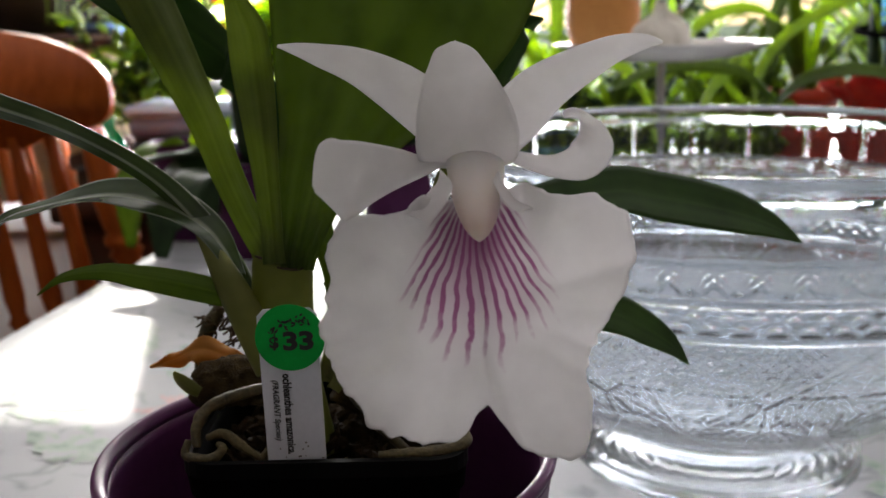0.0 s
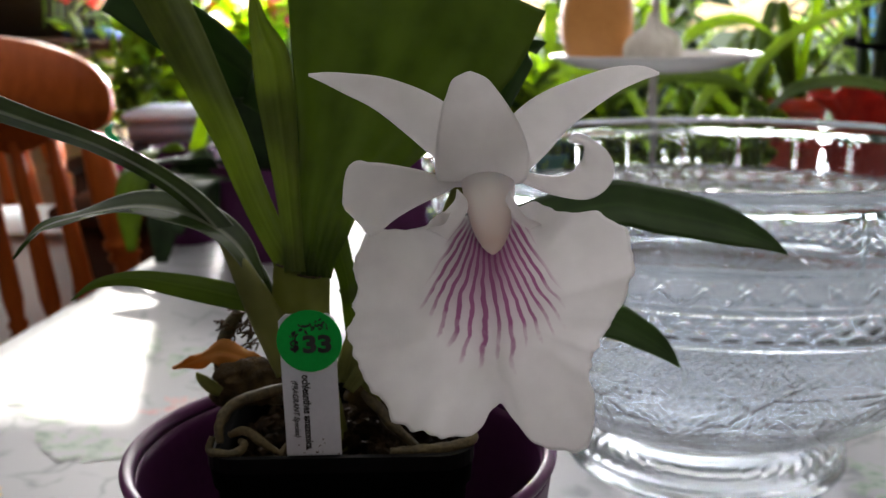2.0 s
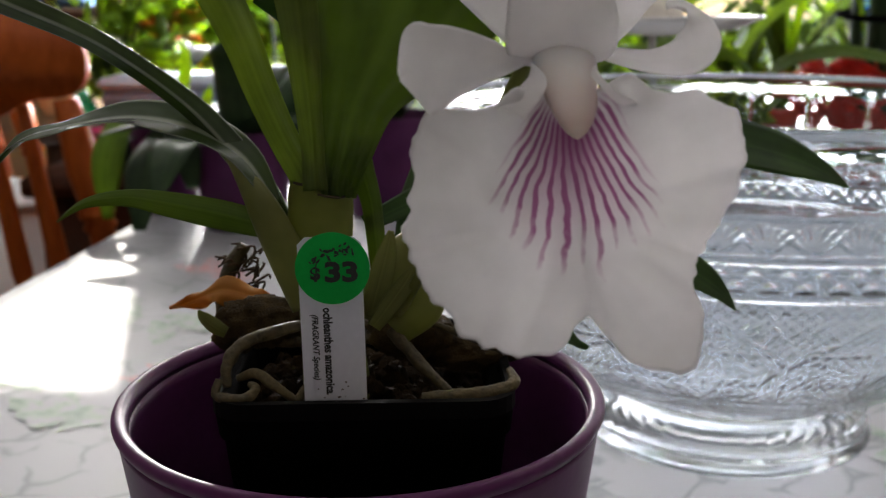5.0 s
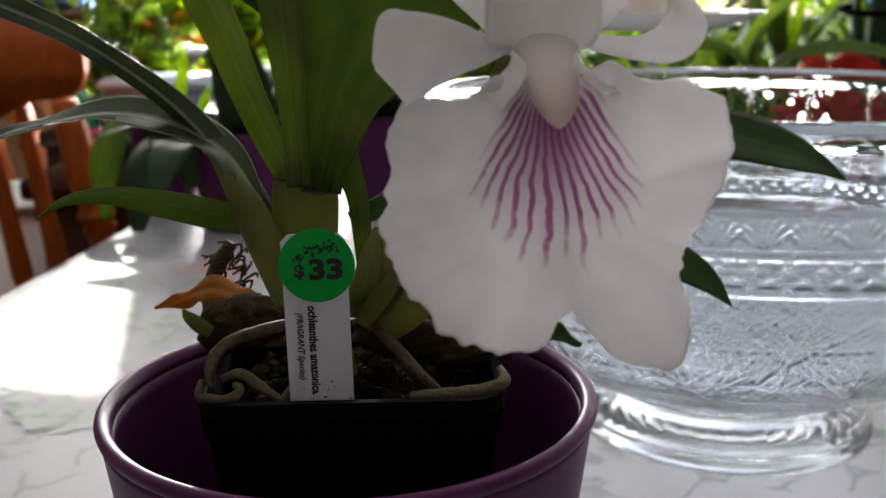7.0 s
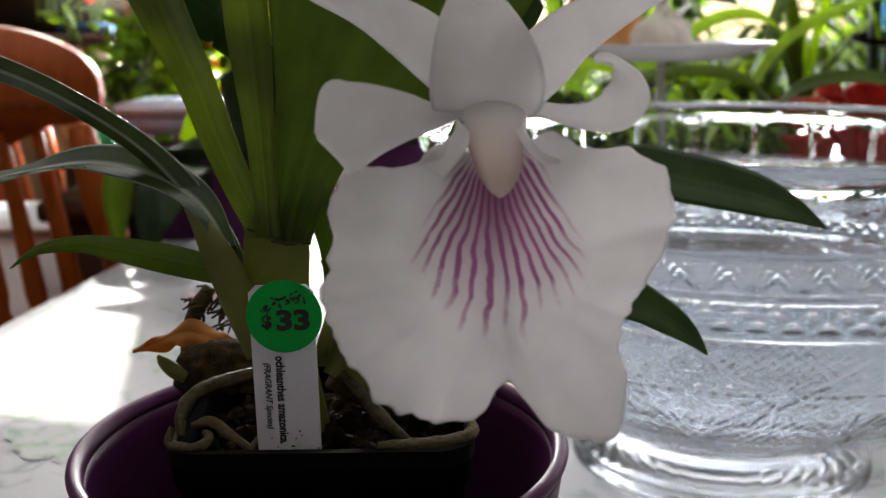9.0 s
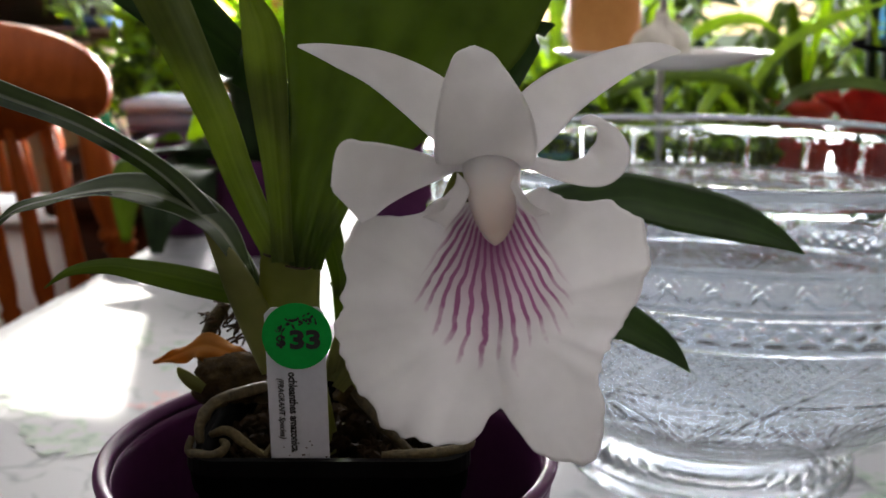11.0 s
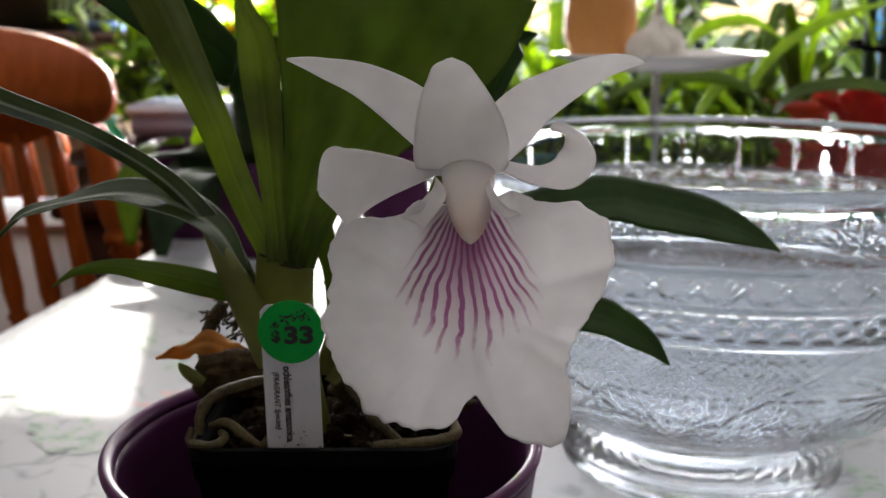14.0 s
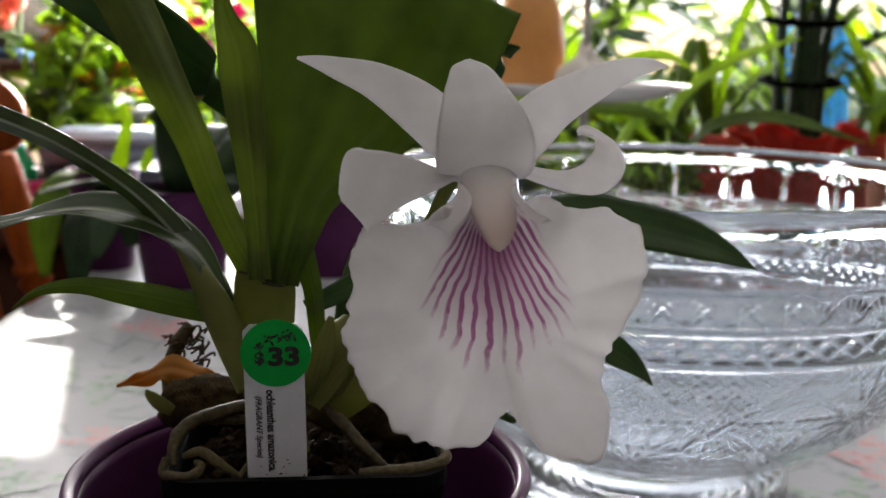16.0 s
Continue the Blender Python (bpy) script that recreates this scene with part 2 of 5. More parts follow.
M_gloss_leaf = leafy("leaf_glossy_green", (0.018, 0.036, 0.011), (0.052, 0.082, 0.027), (0.16, 0.24, 0.04), 0.22, 0.20, gloss=0.5, gleam_and_margin=(0.34, 0.38, 0.27))
M_dark_leaf = leafy("leaf_dark", (0.014, 0.040, 0.007), (0.036, 0.082, 0.013), (0.08, 0.17, 0.015), 0.2, 0.36)
# plant greens from lit to dark; the lime has window light in its colour
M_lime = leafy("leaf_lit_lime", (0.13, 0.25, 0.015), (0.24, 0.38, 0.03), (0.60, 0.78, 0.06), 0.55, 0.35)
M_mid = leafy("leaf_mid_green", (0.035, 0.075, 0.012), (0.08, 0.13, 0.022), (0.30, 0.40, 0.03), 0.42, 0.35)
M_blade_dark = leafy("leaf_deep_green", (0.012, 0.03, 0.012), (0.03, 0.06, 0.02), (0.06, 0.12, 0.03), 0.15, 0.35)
M_orange_leaf = leafy("leaf_croton_orange", (0.45, 0.14, 0.02), (0.60, 0.28, 0.04), (0.75, 0.30, 0.04), 0.5, 0.4)
M_dead = leafy("leaf_dead_orange", (0.30, 0.10, 0.015), (0.48, 0.22, 0.04), (0.65, 0.28, 0.04), 0.35, 0.6, 14.0)
M_root = plain("root_skin", (0.014, 0.010, 0.003), (0.135, 0.10, 0.038), 0.65, 75, relief=0.7, relief_size=0.0008)
M_scar = plain("node_scar", (0.030, 0.020, 0.008), (0.06, 0.04, 0.015), 0.8, 300, relief=0.3)
M_twig = plain("dry_twig", (0.035, 0.022, 0.012), (0.09, 0.05, 0.025), 0.85, 200, relief=0.5)
M_bark = plain("potting_bark", (0.010, 0.006, 0.003), (0.048, 0.029, 0.013), 0.95, 160, spec=0.1, relief=0.8, relief_size=0.001)
M_moss = plain("matted_roots", (0.018, 0.011, 0.005), (0.105, 0.068, 0.028), 0.9, 220, relief=1.0, relief_size=0.0015, spec=0.15)
M_black = plain("black_plastic", (0.002, 0.002, 0.002), (0.004, 0.004, 0.004), 0.8, 60, relief=0.1, spec=0.015)
M_rim = plain("smoky_plastic", (0.003, 0.003, 0.003), (0.006, 0.006, 0.006), 0.5, 60, relief=0.05, spec=0.04)
M_purple = plain("purple_glaze", (0.070, 0.013, 0.064), (0.104, 0.023, 0.094), 0.38, 30, spec=0.14, coat=0.03, relief=0.08)
M_tag = plain("tag_plastic", (0.63, 0.645, 0.71), (0.73, 0.745, 0.81), 0.45, 60, relief=0.05)
M_sticker = plain("green_sticker", (0.0, 0.32, 0.040), (0.003, 0.40, 0.055), 0.6, 80, relief=0.05, spec=0.2)
M_ink = plain("black_ink", (0.008, 0.008, 0.008), (0.016, 0.016, 0.016), 0.6, 300, relief=0)
M_cloth = cloth_material()
M_print_green = print_material("print_green", (0.13, 0.22, 0.15), (0.34, 0.42, 0.35))
M_print_red = print_material("print_red", (0.46, 0.14, 0.15), (0.56, 0.36, 0.37))
M_print_amber = print_material("print_amber", (0.55, 0.33, 0.08), (0.68, 0.50, 0.20))
M_crystal = glass_material("lead_crystal", (0.765, 0.81, 0.87), 0.015, 1.52, 0.06)
M_oak = wood("honey_oak", (0.24, 0.044, 0.007), (0.43, 0.098, 0.016), 0.38, 0.05)
M_shelf = wood("dark_shelf_wood", (0.025, 0.011, 0.007), (0.05, 0.022, 0.012), 0.45, 0.1, (0.1, 1, 1))
M_bench = wood("brown_bench_wood", (0.16, 0.075, 0.035), (0.27, 0.13, 0.06), 0.5, 0.1, (0.1, 1, 1))
M_wall = plain("beige_paint", (0.30, 0.27, 0.21), (0.35, 0.32, 0.25), 0.8, 6, relief=0.2)
M_wall_light = plain("cream_paint", (0.26, 0.235, 0.205), (0.32, 0.29, 0.25), 0.85, 5, relief=0.2)
M_ceiling = plain("ceiling_paint", (0.72, 0.72, 0.70), (0.78, 0.78, 0.76), 0.9, 5, relief=0.2)
M_floor = wood("floor_boards", (0.10, 0.055, 0.03), (0.18, 0.10, 0.055), 0.5, 0.1, (0.1, 1, 1), 12)
M_frame = plain("window_frame_paint", (0.66, 0.66, 0.64), (0.74, 0.74, 0.72), 0.45, 20)
M_jamb = plain("dark_jamb", (0.03, 0.02, 0.015), (0.06, 0.045, 0.03), 0.5, 20)
M_white_plate = plain("white_porcelain", (0.74, 0.73, 0.74), (0.82, 0.81, 0.82), 0.2, 30, coat=0.4, relief=0.03)
M_squash = plain("squash_skin", (0.62, 0.26, 0.065), (0.74, 0.36, 0.11), 0.5, 30, relief=0.15)
M_garlic = plain("garlic_skin", (0.62, 0.56, 0.50), (0.78, 0.74, 0.68), 0.55, 70, relief=0.3)
M_steel = plain("brushed_steel", (0.40, 0.38, 0.37), (0.52, 0.50, 0.48), 0.35, 80, metal=1.0)
M_red = plain("red_plastic", (0.50, 0.035, 0.012), (0.66, 0.07, 0.02), 0.35, 30, coat=0.2)
M_red_foil = leafy("red_foil", (0.36, 0.012, 0.010), (0.55, 0.03, 0.016), (0.75, 0.05, 0.02), 0.3, 0.3)
M_terracotta = plain("terracotta", (0.30, 0.10, 0.05), (0.42, 0.17, 0.09), 0.7, 40, relief=0.3)
M_blue = leafy("blue_plastic_film", (0.05, 0.28, 0.56), (0.14, 0.46, 0.76), (0.28, 0.66, 0.95), 0.6, 0.3)
M_teal = plain("teal_glaze", (0.05, 0.16, 0.15), (0.09, 0.24, 0.22), 0.35, 30)
M_box_clear = plain("frosted_plastic", (0.18, 0.24, 0.36), (0.26, 0.32, 0.45), 0.3, 30)
M_lid = plain("pale_lid", (0.46, 0.55, 0.68), (0.56, 0.65, 0.78), 0.28, 30)
M_navy = plain("navy_plastic", (0.012, 0.012, 0.03), (0.022, 0.022, 0.05), 0.4, 30)
M_green_bottle = plain("green_bottle", (0.0, 0.20, 0.05), (0.01, 0.30, 0.08), 0.25, 30, coat=0.3)
M_bag = plain("cream_paper", (0.55, 0.44, 0.26), (0.70, 0.60, 0.40), 0.8, 14, relief=0.6, relief_size=0.006)
M_tulip_red = leafy("tulip_coral", (0.60, 0.12, 0.09), (0.75, 0.25, 0.18), (0.8, 0.25, 0.16), 0.35, 0.5)
M_tulip_orange = leafy("tulip_orange", (0.65, 0.22, 0.02), (0.75, 0.34, 0.05), (0.85, 0.4, 0.05), 0.35, 0.5)
M_magenta = leafy("magenta_petal", (0.45, 0.02, 0.14), (0.6, 0.05, 0.22), (0.8, 0.08, 0.3), 0.4, 0.5)
M_blue_tray = plain("blue_tray", (0.01, 0.045, 0.11), (0.025, 0.08, 0.17), 0.4, 30)
M_white_box = plain("white_enamel", (0.66, 0.68, 0.70), (0.76, 0.78, 0.80), 0.35, 12)
M_grass = plain("lawn", (0.04, 0.09, 0.02), (0.09, 0.15, 0.04), 0.9, 3)


# ---------- building ----------
def thing(name, at, label, category, group="", kind=""):
    ob = new(name)
    ob.empty_display_size = 0.02
    ob.location = at
    return tagged(ob, label, category, group, kind)


def part(name, bm, material, parent=None, label="", smooth=True):
    """Links a bmesh, in world coordinates, as one mesh under a thing or a part."""
    bmesh.ops.recalc_face_normals(bm, faces=bm.faces)
    me = bpy.data.meshes.new(name)
    bm.to_mesh(me)
    bm.free()
    for p in me.polygons:
        p.use_smooth = smooth
    me.materials.append(material)
    ob = new(name, me)
    if parent is not None:
        ob.parent = parent
        if parent.parent is None:
            ob.matrix_parent_inverse = Matrix.Translation(parent.location).inverted()
    if label:
        ob["label"] = label
    return ob


def glide(values, t):
    """Catmull-Rom through a row of values or points, t from 0 to 1."""
    n = len(values) - 1
    f = min(max(t, 0), 1) * n
    i = min(int(f), n - 1)
    u = f - i
    p = [Vector(v) if hasattr(v, "__len__") else v for v in (values[max(i - 1, 0)], values[i], values[i + 1], values[min(i + 2, n)])]
    return 0.5 * (2 * p[1] + (p[2] - p[0]) * u + (2 * p[0] - 5 * p[1] + 4 * p[2] - p[3]) * u * u + (3 * p[1] - p[0] - 3 * p[2] + p[3]) * u ** 3)


def blade(spine, widths, side, n=26, m=9, cup=0.0, fold=0.0, ripple=0.0, waves=5.0, thick=0.0007, seed=0.0, into=None, pleat=0.0, folds=9.0):
    """A leaf or petal: a strip along a curve, with half widths, curved, folded or pleated across, wavy at the margin, with thickness."""
    bm = into or bmesh.new()
    uv = bm.loops.layers.uv.verify()
    sides = side if isinstance(side, list) else [side, side]
    top, low = [], []
    for i in range(n + 1):
        t = i / n
        c = glide(spine, t)
        tan = (glide(spine, min(t + 0.02, 1)) - glide(spine, max(t - 0.02, 0))).normalized()
        s = glide(sides, t)
        s = (s - tan * s.dot(tan)).normalized()
        nrm = tan.cross(s)
        w = max(glide(widths, t), 0.00015)
        ra, rb = [], []
        for j in range(m + 1):
            a = 2 * j / m - 1
            lift = cup * w * a * a + fold * w * abs(a) + ripple * abs(a) ** 2 * math.sin(waves * 6.283 * t + seed + 1.7 * (a > 0)) + pleat * math.cos(a * folds)
            p = c + s * (w * a) + nrm * lift
            h = nrm * (thick * (1 - 0.8 * abs(a)) * 0.5)
            ra.append(bm.verts.new(p + h))
            rb.append(bm.verts.new(p - h))
        top.append(ra)
        low.append(rb)

    def quad(vs, at):
        f = bm.faces.new(vs)
        for l, q in zip(f.loops, at):
            l[uv].uv = q
    for i in range(n):
        for j in range(m):
            at = [(j / m, i / n), ((j + 1) / m, i / n), ((j + 1) / m, (i + 1) / n), (j / m, (i + 1) / n)]
            quad((top[i][j], top[i][j + 1], top[i + 1][j + 1], top[i + 1][j]), at)
            quad((low[i][j + 1], low[i][j], low[i + 1][j], low[i + 1][j + 1]), [at[1], at[0], at[3], at[2]])
        for j in (0, m):
            quad((top[i][j], top[i + 1][j], low[i + 1][j], low[i][j]), [(j / m, i / n), (j / m, (i + 1) / n), (j / m, (i + 1) / n), (j / m, i / n)])
    for i in (0, n):
        for j in range(m):
            quad((top[i][j], top[i][j + 1], low[i][j + 1], low[i][j]), [(j / m, i / n)] * 4)
    return bm


def tube(points, radii, seg=12, n=28, lump=0.0, into=None, flat=1.0):
    """A round bar along a curve, with closed ends."""
    bm = into or bmesh.new()
    rings = []
    way = (Vector(points[-1]) - Vector(points[0])).normalized()
    ref = Vector((0, 1, 0)) if abs(way.y) < 0.8 else Vector((1, 0, 0))
    for i in range(n + 1):
        t = i / n
        c, r = glide(points, t), glide(radii, t)
        tan = (glide(points, min(t + 0.02, 1)) - glide(points, max(t - 0.02, 0))).normalized()
        a = tan.cross(ref).normalized()
        b = tan.cross(a)
        ring = []
        for k in range(seg):
            th = 6.2832 * k / seg
            q = r * (1 + lump * noise.noise(Vector((c.x * 300 + k, c.y * 300, c.z * 300))))
            ring.append(bm.verts.new(c + a * (q * math.cos(th)) + b * (q * flat * math.sin(th))))
        rings.append(ring)
    for i in range(n):
        for k in range(seg):
            bm.faces.new((rings[i][k], rings[i][(k + 1) % seg], rings[i + 1][(k + 1) % seg], rings[i + 1][k]))
    bm.faces.new(rings[0][::-1])
    bm.faces.new(rings[-1])
    return bm


def lathe(profile, at=(0, 0, 0), seg=64, shape=None, closed=False):
    """Turns a profile of (radius, height) round a vertical axis; shape(angle, radius, height, index) may carve it."""
    bm = bmesh.new()
    rings = []
    for i, (r, z) in enumerate(profile):
        ring = []
        for k in range(seg):
            th = 6.2832 * k / seg
            rr, zz = shape(th, r, z, i) if shape else (r, z)
            ring.append(bm.verts.new((at[0] + rr * math.cos(th), at[1] + rr * math.sin(th), at[2] + zz)))
        rings.append(ring)
    pairs = list(zip(rings, rings[1:]))
    if closed:
        pairs.append((rings[-1], rings[0]))
    for a, b in pairs:
        for k in range(seg):
            bm.faces.new((a[k], a[(k + 1) % seg], b[(k + 1) % seg], b[k]))
    if not closed:
        bm.faces.new(rings[0][::-1])
        bm.faces.new(rings[-1])
    return bm


def slab(x0, x1, y0, y1, z0, z1, bevel=0.002, turn=0.0, about=(0, 0), into=None):
    """A box with softened edges, turned about an upright axis."""
    bm = bmesh.new()
    bmesh.ops.create_cube(bm, size=1)
    for v in bm.verts:
        v.co = Vector(((x0 + x1) / 2 + v.co.x * (x1 - x0), (y0 + y1) / 2 + v.co.y * (y1 - y0), (z0 + z1) / 2 + v.co.z * (z1 - z0)))
    if bevel:
        bmesh.ops.bevel(bm, geom=list(bm.edges), offset=bevel, segments=2, affect="EDGES")
    if turn:
        bmesh.ops.rotate(bm, verts=bm.verts, cent=(about[0], about[1], 0), matrix=Matrix.Rotation(radians(turn), 3, "Z"))
    return bm


# ---------- the room ----------
FLOOR = -0.75
structure = dict(kind="structure")
tagged(part("floor", slab(-2.6, 3.0, -2.6, 2.6, FLOOR - 0.1, FLOOR, 0), M_floor, smooth=False), "brown wooden floor boards of the dining room", "floor", **structure)
tagged(part("ceiling", slab(-2.6, 3.0, -2.6, 2.6, 1.75, 1.85, 0), M_ceiling, smooth=False), "plain white painted ceiling", "ceiling", **structure)
tagged(part("wall_south", slab(-2.6, 3.0, -2.7, -2.6, FLOOR, 1.75, 0), M_wall_light, smooth=False), "plain cream painted wall", "wall", **structure)
tagged(part("wall_west", slab(-2.7, -2.6, -2.6, 2.6, FLOOR, 1.75, 0), M_wall_light, smooth=False), "plain cream painted wall", "wall", **structure)
tagged(part("wall_east", slab(3.0, 3.1, -2.6, 2.6, FLOOR, 1.75, 0), M_wall_light, smooth=False), "plain cream painted wall", "wall", **structure)
wall = tagged(part("wall_north", slab(-2.6, -1.25, 2.6, 2.75, FLOOR, 1.75, 0), M_wall, smooth=False), "beige painted wall beside the bright windows", "wall", **structure)
# unseen upper sections are set to keep the sun off the flower
for x0, x1, z0, z1 in ((-1.25, -0.645, FLOOR, 0.72), (-1.25, -0.605, 1.245, 1.75), (-0.645, -0.62, FLOOR, 0.72), (-0.62, -0.265, FLOOR, 0.04), (-0.62, -0.265, 0.66, 0.72), (-0.605, -0.265, 0.72, 1.75), (-0.265, -0.24, FLOOR, 1.75), (-0.24, 1.85, FLOOR, -0.10), (-0.24, 1.85, 0.66, 1.75), (1.85, 3.0, FLOOR, 1.75)):
    part("wall_section", slab(x0, x1, 2.6, 2.75, z0, z1, 0), M_wall, wall, smooth=False)
# the third window is unseen, added to throw the sun patch on the cloth
for number, (x0, x1, z0, z1) in enumerate(((-0.62, -0.265, 0.04, 0.66), (-0.24, 1.85, -0.10, 0.66), (-1.25, -0.605, 0.72, 1.245)), 1):
    w = thing(f"window_{number}", ((x0 + x1) / 2, 2.6, z0), "white-framed window with bright daylight behind plants", "window", **structure)
    part("frame", slab(x0, x0 + 0.035, 2.61, 2.68, z0, z1), M_jamb if number == 1 else M_frame, w)
    part("frame", slab(x1 - 0.035, x1, 2.61, 2.68, z0, z1), M_frame, w)
    part("frame", slab(x0 + 0.035, x1 - 0.035, 2.61, 2.68, z1 - 0.035, z1), M_frame, w)
    part("sill", slab(x0 + 0.035, x1 - 0.035, 2.56, 2.68, z0, z0 + 0.025), M_frame, w)
tagged(part("ground", slab(-60, 60, 2.9, 120, -1.6, -1.5, 0), M_grass, smooth=False), "green lawn outside the windows", "ground", **structure)

# ---------- the table and its cloth ----------
TURN_T, PIVOT = -7.4, (-0.41, 0.85)
table = thing("dining_table", (0.4, 0.5, FLOOR), "dining table under a printed tablecloth", "table")
part("tabletop", slab(-0.40, 1.15, -0.75, 1.50, -0.035, -0.003, 0.004, TURN_T, PIVOT), M_oak, table)
for x, y in ((-0.28, -0.6), (1.0, -0.6), (-0.28, 1.38), (1.0, 1.38)):
    part("leg", slab(x - 0.035, x + 0.035, y - 0.035, y + 0.035, FLOOR, -0.035, 0.006, TURN_T, PIVOT), M_oak, table)


def cloth_mesh():
    """A sheet over the table top, with a rounded fold and a drop on every side."""
    bm = bmesh.new()
    x0, x1, y0, y1 = -0.41, 1.16, -0.76, 1.51
    nx, ny = 60, 80

    def run(a, b, n, drop=0.16):
        rows = [(a - 0.004, -drop), (a - 0.006, -drop * 0.5), (a - 0.004, -0.012), (a, -0.003), (a + 0.006, 0.0)]
        rows += [(a + 0.006 + (b - a - 0.012) * (i / n), 0.0) for i in range(1, n)]
        return rows + [(b - 0.006, 0.0), (b, -0.003), (b + 0.004, -0.012), (b + 0.006, -drop * 0.5), (b + 0.004, -drop)]
    xs, ys = run(x0, x1, nx), run(y0, y1, ny)
    grid = []
    for x, zx in xs:
        row = []
        for y, zy in ys:
            z = min(zx, zy)
            sway = 0.006 * math.sin(y * 22) * min(1, -zx * 8) if zx < -0.02 else 0
            wave = 0.0002 * noise.noise(Vector((x * 6, y * 6, 0))) if z == 0 else 0
            row.append(bm.verts.new((x + sway, y, z + wave)))
        grid.append(row)
    for i in range(len(xs) - 1):
        for j in range(len(ys) - 1):
            bm.faces.new((grid[i][j], grid[i + 1][j], grid[i + 1][j + 1], grid[i][j + 1]))
    bmesh.ops.rotate(bm, verts=bm.verts, cent=(*PIVOT, 0), matrix=Matrix.Rotation(radians(TURN_T), 3, "Z"))
    return bm


cloth = tagged(part("tablecloth", cloth_mesh(), M_cloth), "white vinyl tablecloth printed with leaves and flowers", "tablecloth")


def printed(name, x, y, turn, leaves, material):
    """A sprig printed on the cloth: flat leaf shapes that radiate from one spot."""
    bm = bmesh.new()
    for k in range(leaves):
        a = radians(turn + (k - (leaves - 1) / 2) * 38 + 9 * math.sin(k * 5.1 + x * 40))
        d = Vector((math.cos(a), math.sin(a), 0))
        length = 0.058 * (0.7 + 0.45 * abs(math.sin(k * 2.3 + y * 17)))
        o = Vector((x, y, 0.0006 + 0.00012 * k)) + d * 0.006
        across = Vector((-d.y, d.x, 0))
        rows = []
        for i in range(11):
            c = o + d * (length * i / 10) + across * (0.006 * math.sin(i * 0.31 + k))
            w = 0.011 * math.sin(math.pi * min(1, 0.04 + i / 10.4)) ** 0.8 * (1 + 0.25 * math.sin(i * 2.1 + k * 1.7))
            rows.append((bm.verts.new(c - across * w), bm.verts.new(c), bm.verts.new(c + across * w)))
        for p, q in zip(rows, rows[1:]):
            bm.faces.new((p[0], p[1], q[1], q[0])), bm.faces.new((p[1], p[2], q[2], q[1]))
    part(name, bm, material, cloth)


for x, y, turn, k, m in ((-0.262, 0.88, 200, 5, M_print_green), (-0.24, 0.83, 320, 3, M_print_green), (-0.225, 0.965, 60, 5, M_print_red), (-0.275, 0.565, 190, 2, M_print_amber), (-0.25, 0.60, 80, 4, M_print_green),
                         (0.31, 0.61, 10, 5, M_print_red), (0.285, 0.53, 120, 5, M_print_green), (0.33, 0.50, 300, 3, M_print_green), (0.098, 0.70, 150, 3, M_print_amber), (-0.33, 0.70, 30, 4, M_print_green),
                         (0.36, 0.70, 90, 4, M_print_green), (-0.16, 0.70, 220, 4, M_print_red), (0.05, 0.85, 100, 4, M_print_green), (-0.05, 0.95, 10, 4, M_print_red)):
    printed("printed_sprig", x, y, turn, k, m)

# ---------- cache pot ----------
PX, PY = -0.0403, 0.3075


def cachepot(x, y, r, h, label, group=""):
    pot = thing("cache_pot", (x, y, 0), label, "plant pot", group)
    part("pot_wall", lathe([(r * 0.72, 0.0), (r * 0.745, 0.002), (r * 0.76, 0.006), (r * 0.83, h * 0.35), (r * 0.91, h * 0.68), (r * 0.978, h * 0.952), (r * 0.982, h * 0.968), (r * 0.932, h * 0.968), (r * 0.925, h * 0.94), (r * 0.86, h * 0.66), (r * 0.78, h * 0.3), (r * 0.70, h * 0.06)], (x, y, 0), 128), M_purple, pot)
    part("rim", lathe([(r * (1 - a), h * z) for a, z in ((0.018, 0.968), (0.010, 0.973), (0.003, 0.980), (0.0, 0.987), (0.004, 0.994), (0.014, 0.999), (0.028, 1.0), (0.044, 0.998), (0.057, 0.992), (0.066, 0.981), (0.068, 0.968))], (x, y, 0), 128, closed=True), M_purple, pot, "smooth rounded glossy rim")
    return pot


cachepot(PX, PY, 0.0740, 0.140, "glossy deep purple ceramic pot on the tablecloth")

# ---------- nursery pot ----------
IX0, IX1, IY0, IY1, IZ = -0.0800, 0.0035, 0.2755, 0.3500, 0.150
IZ -= 0.0025
nursery = thing("nursery_pot", (PX, 0.316, 0.02), "square black plastic nursery pot inside the purple pot", "plant pot")


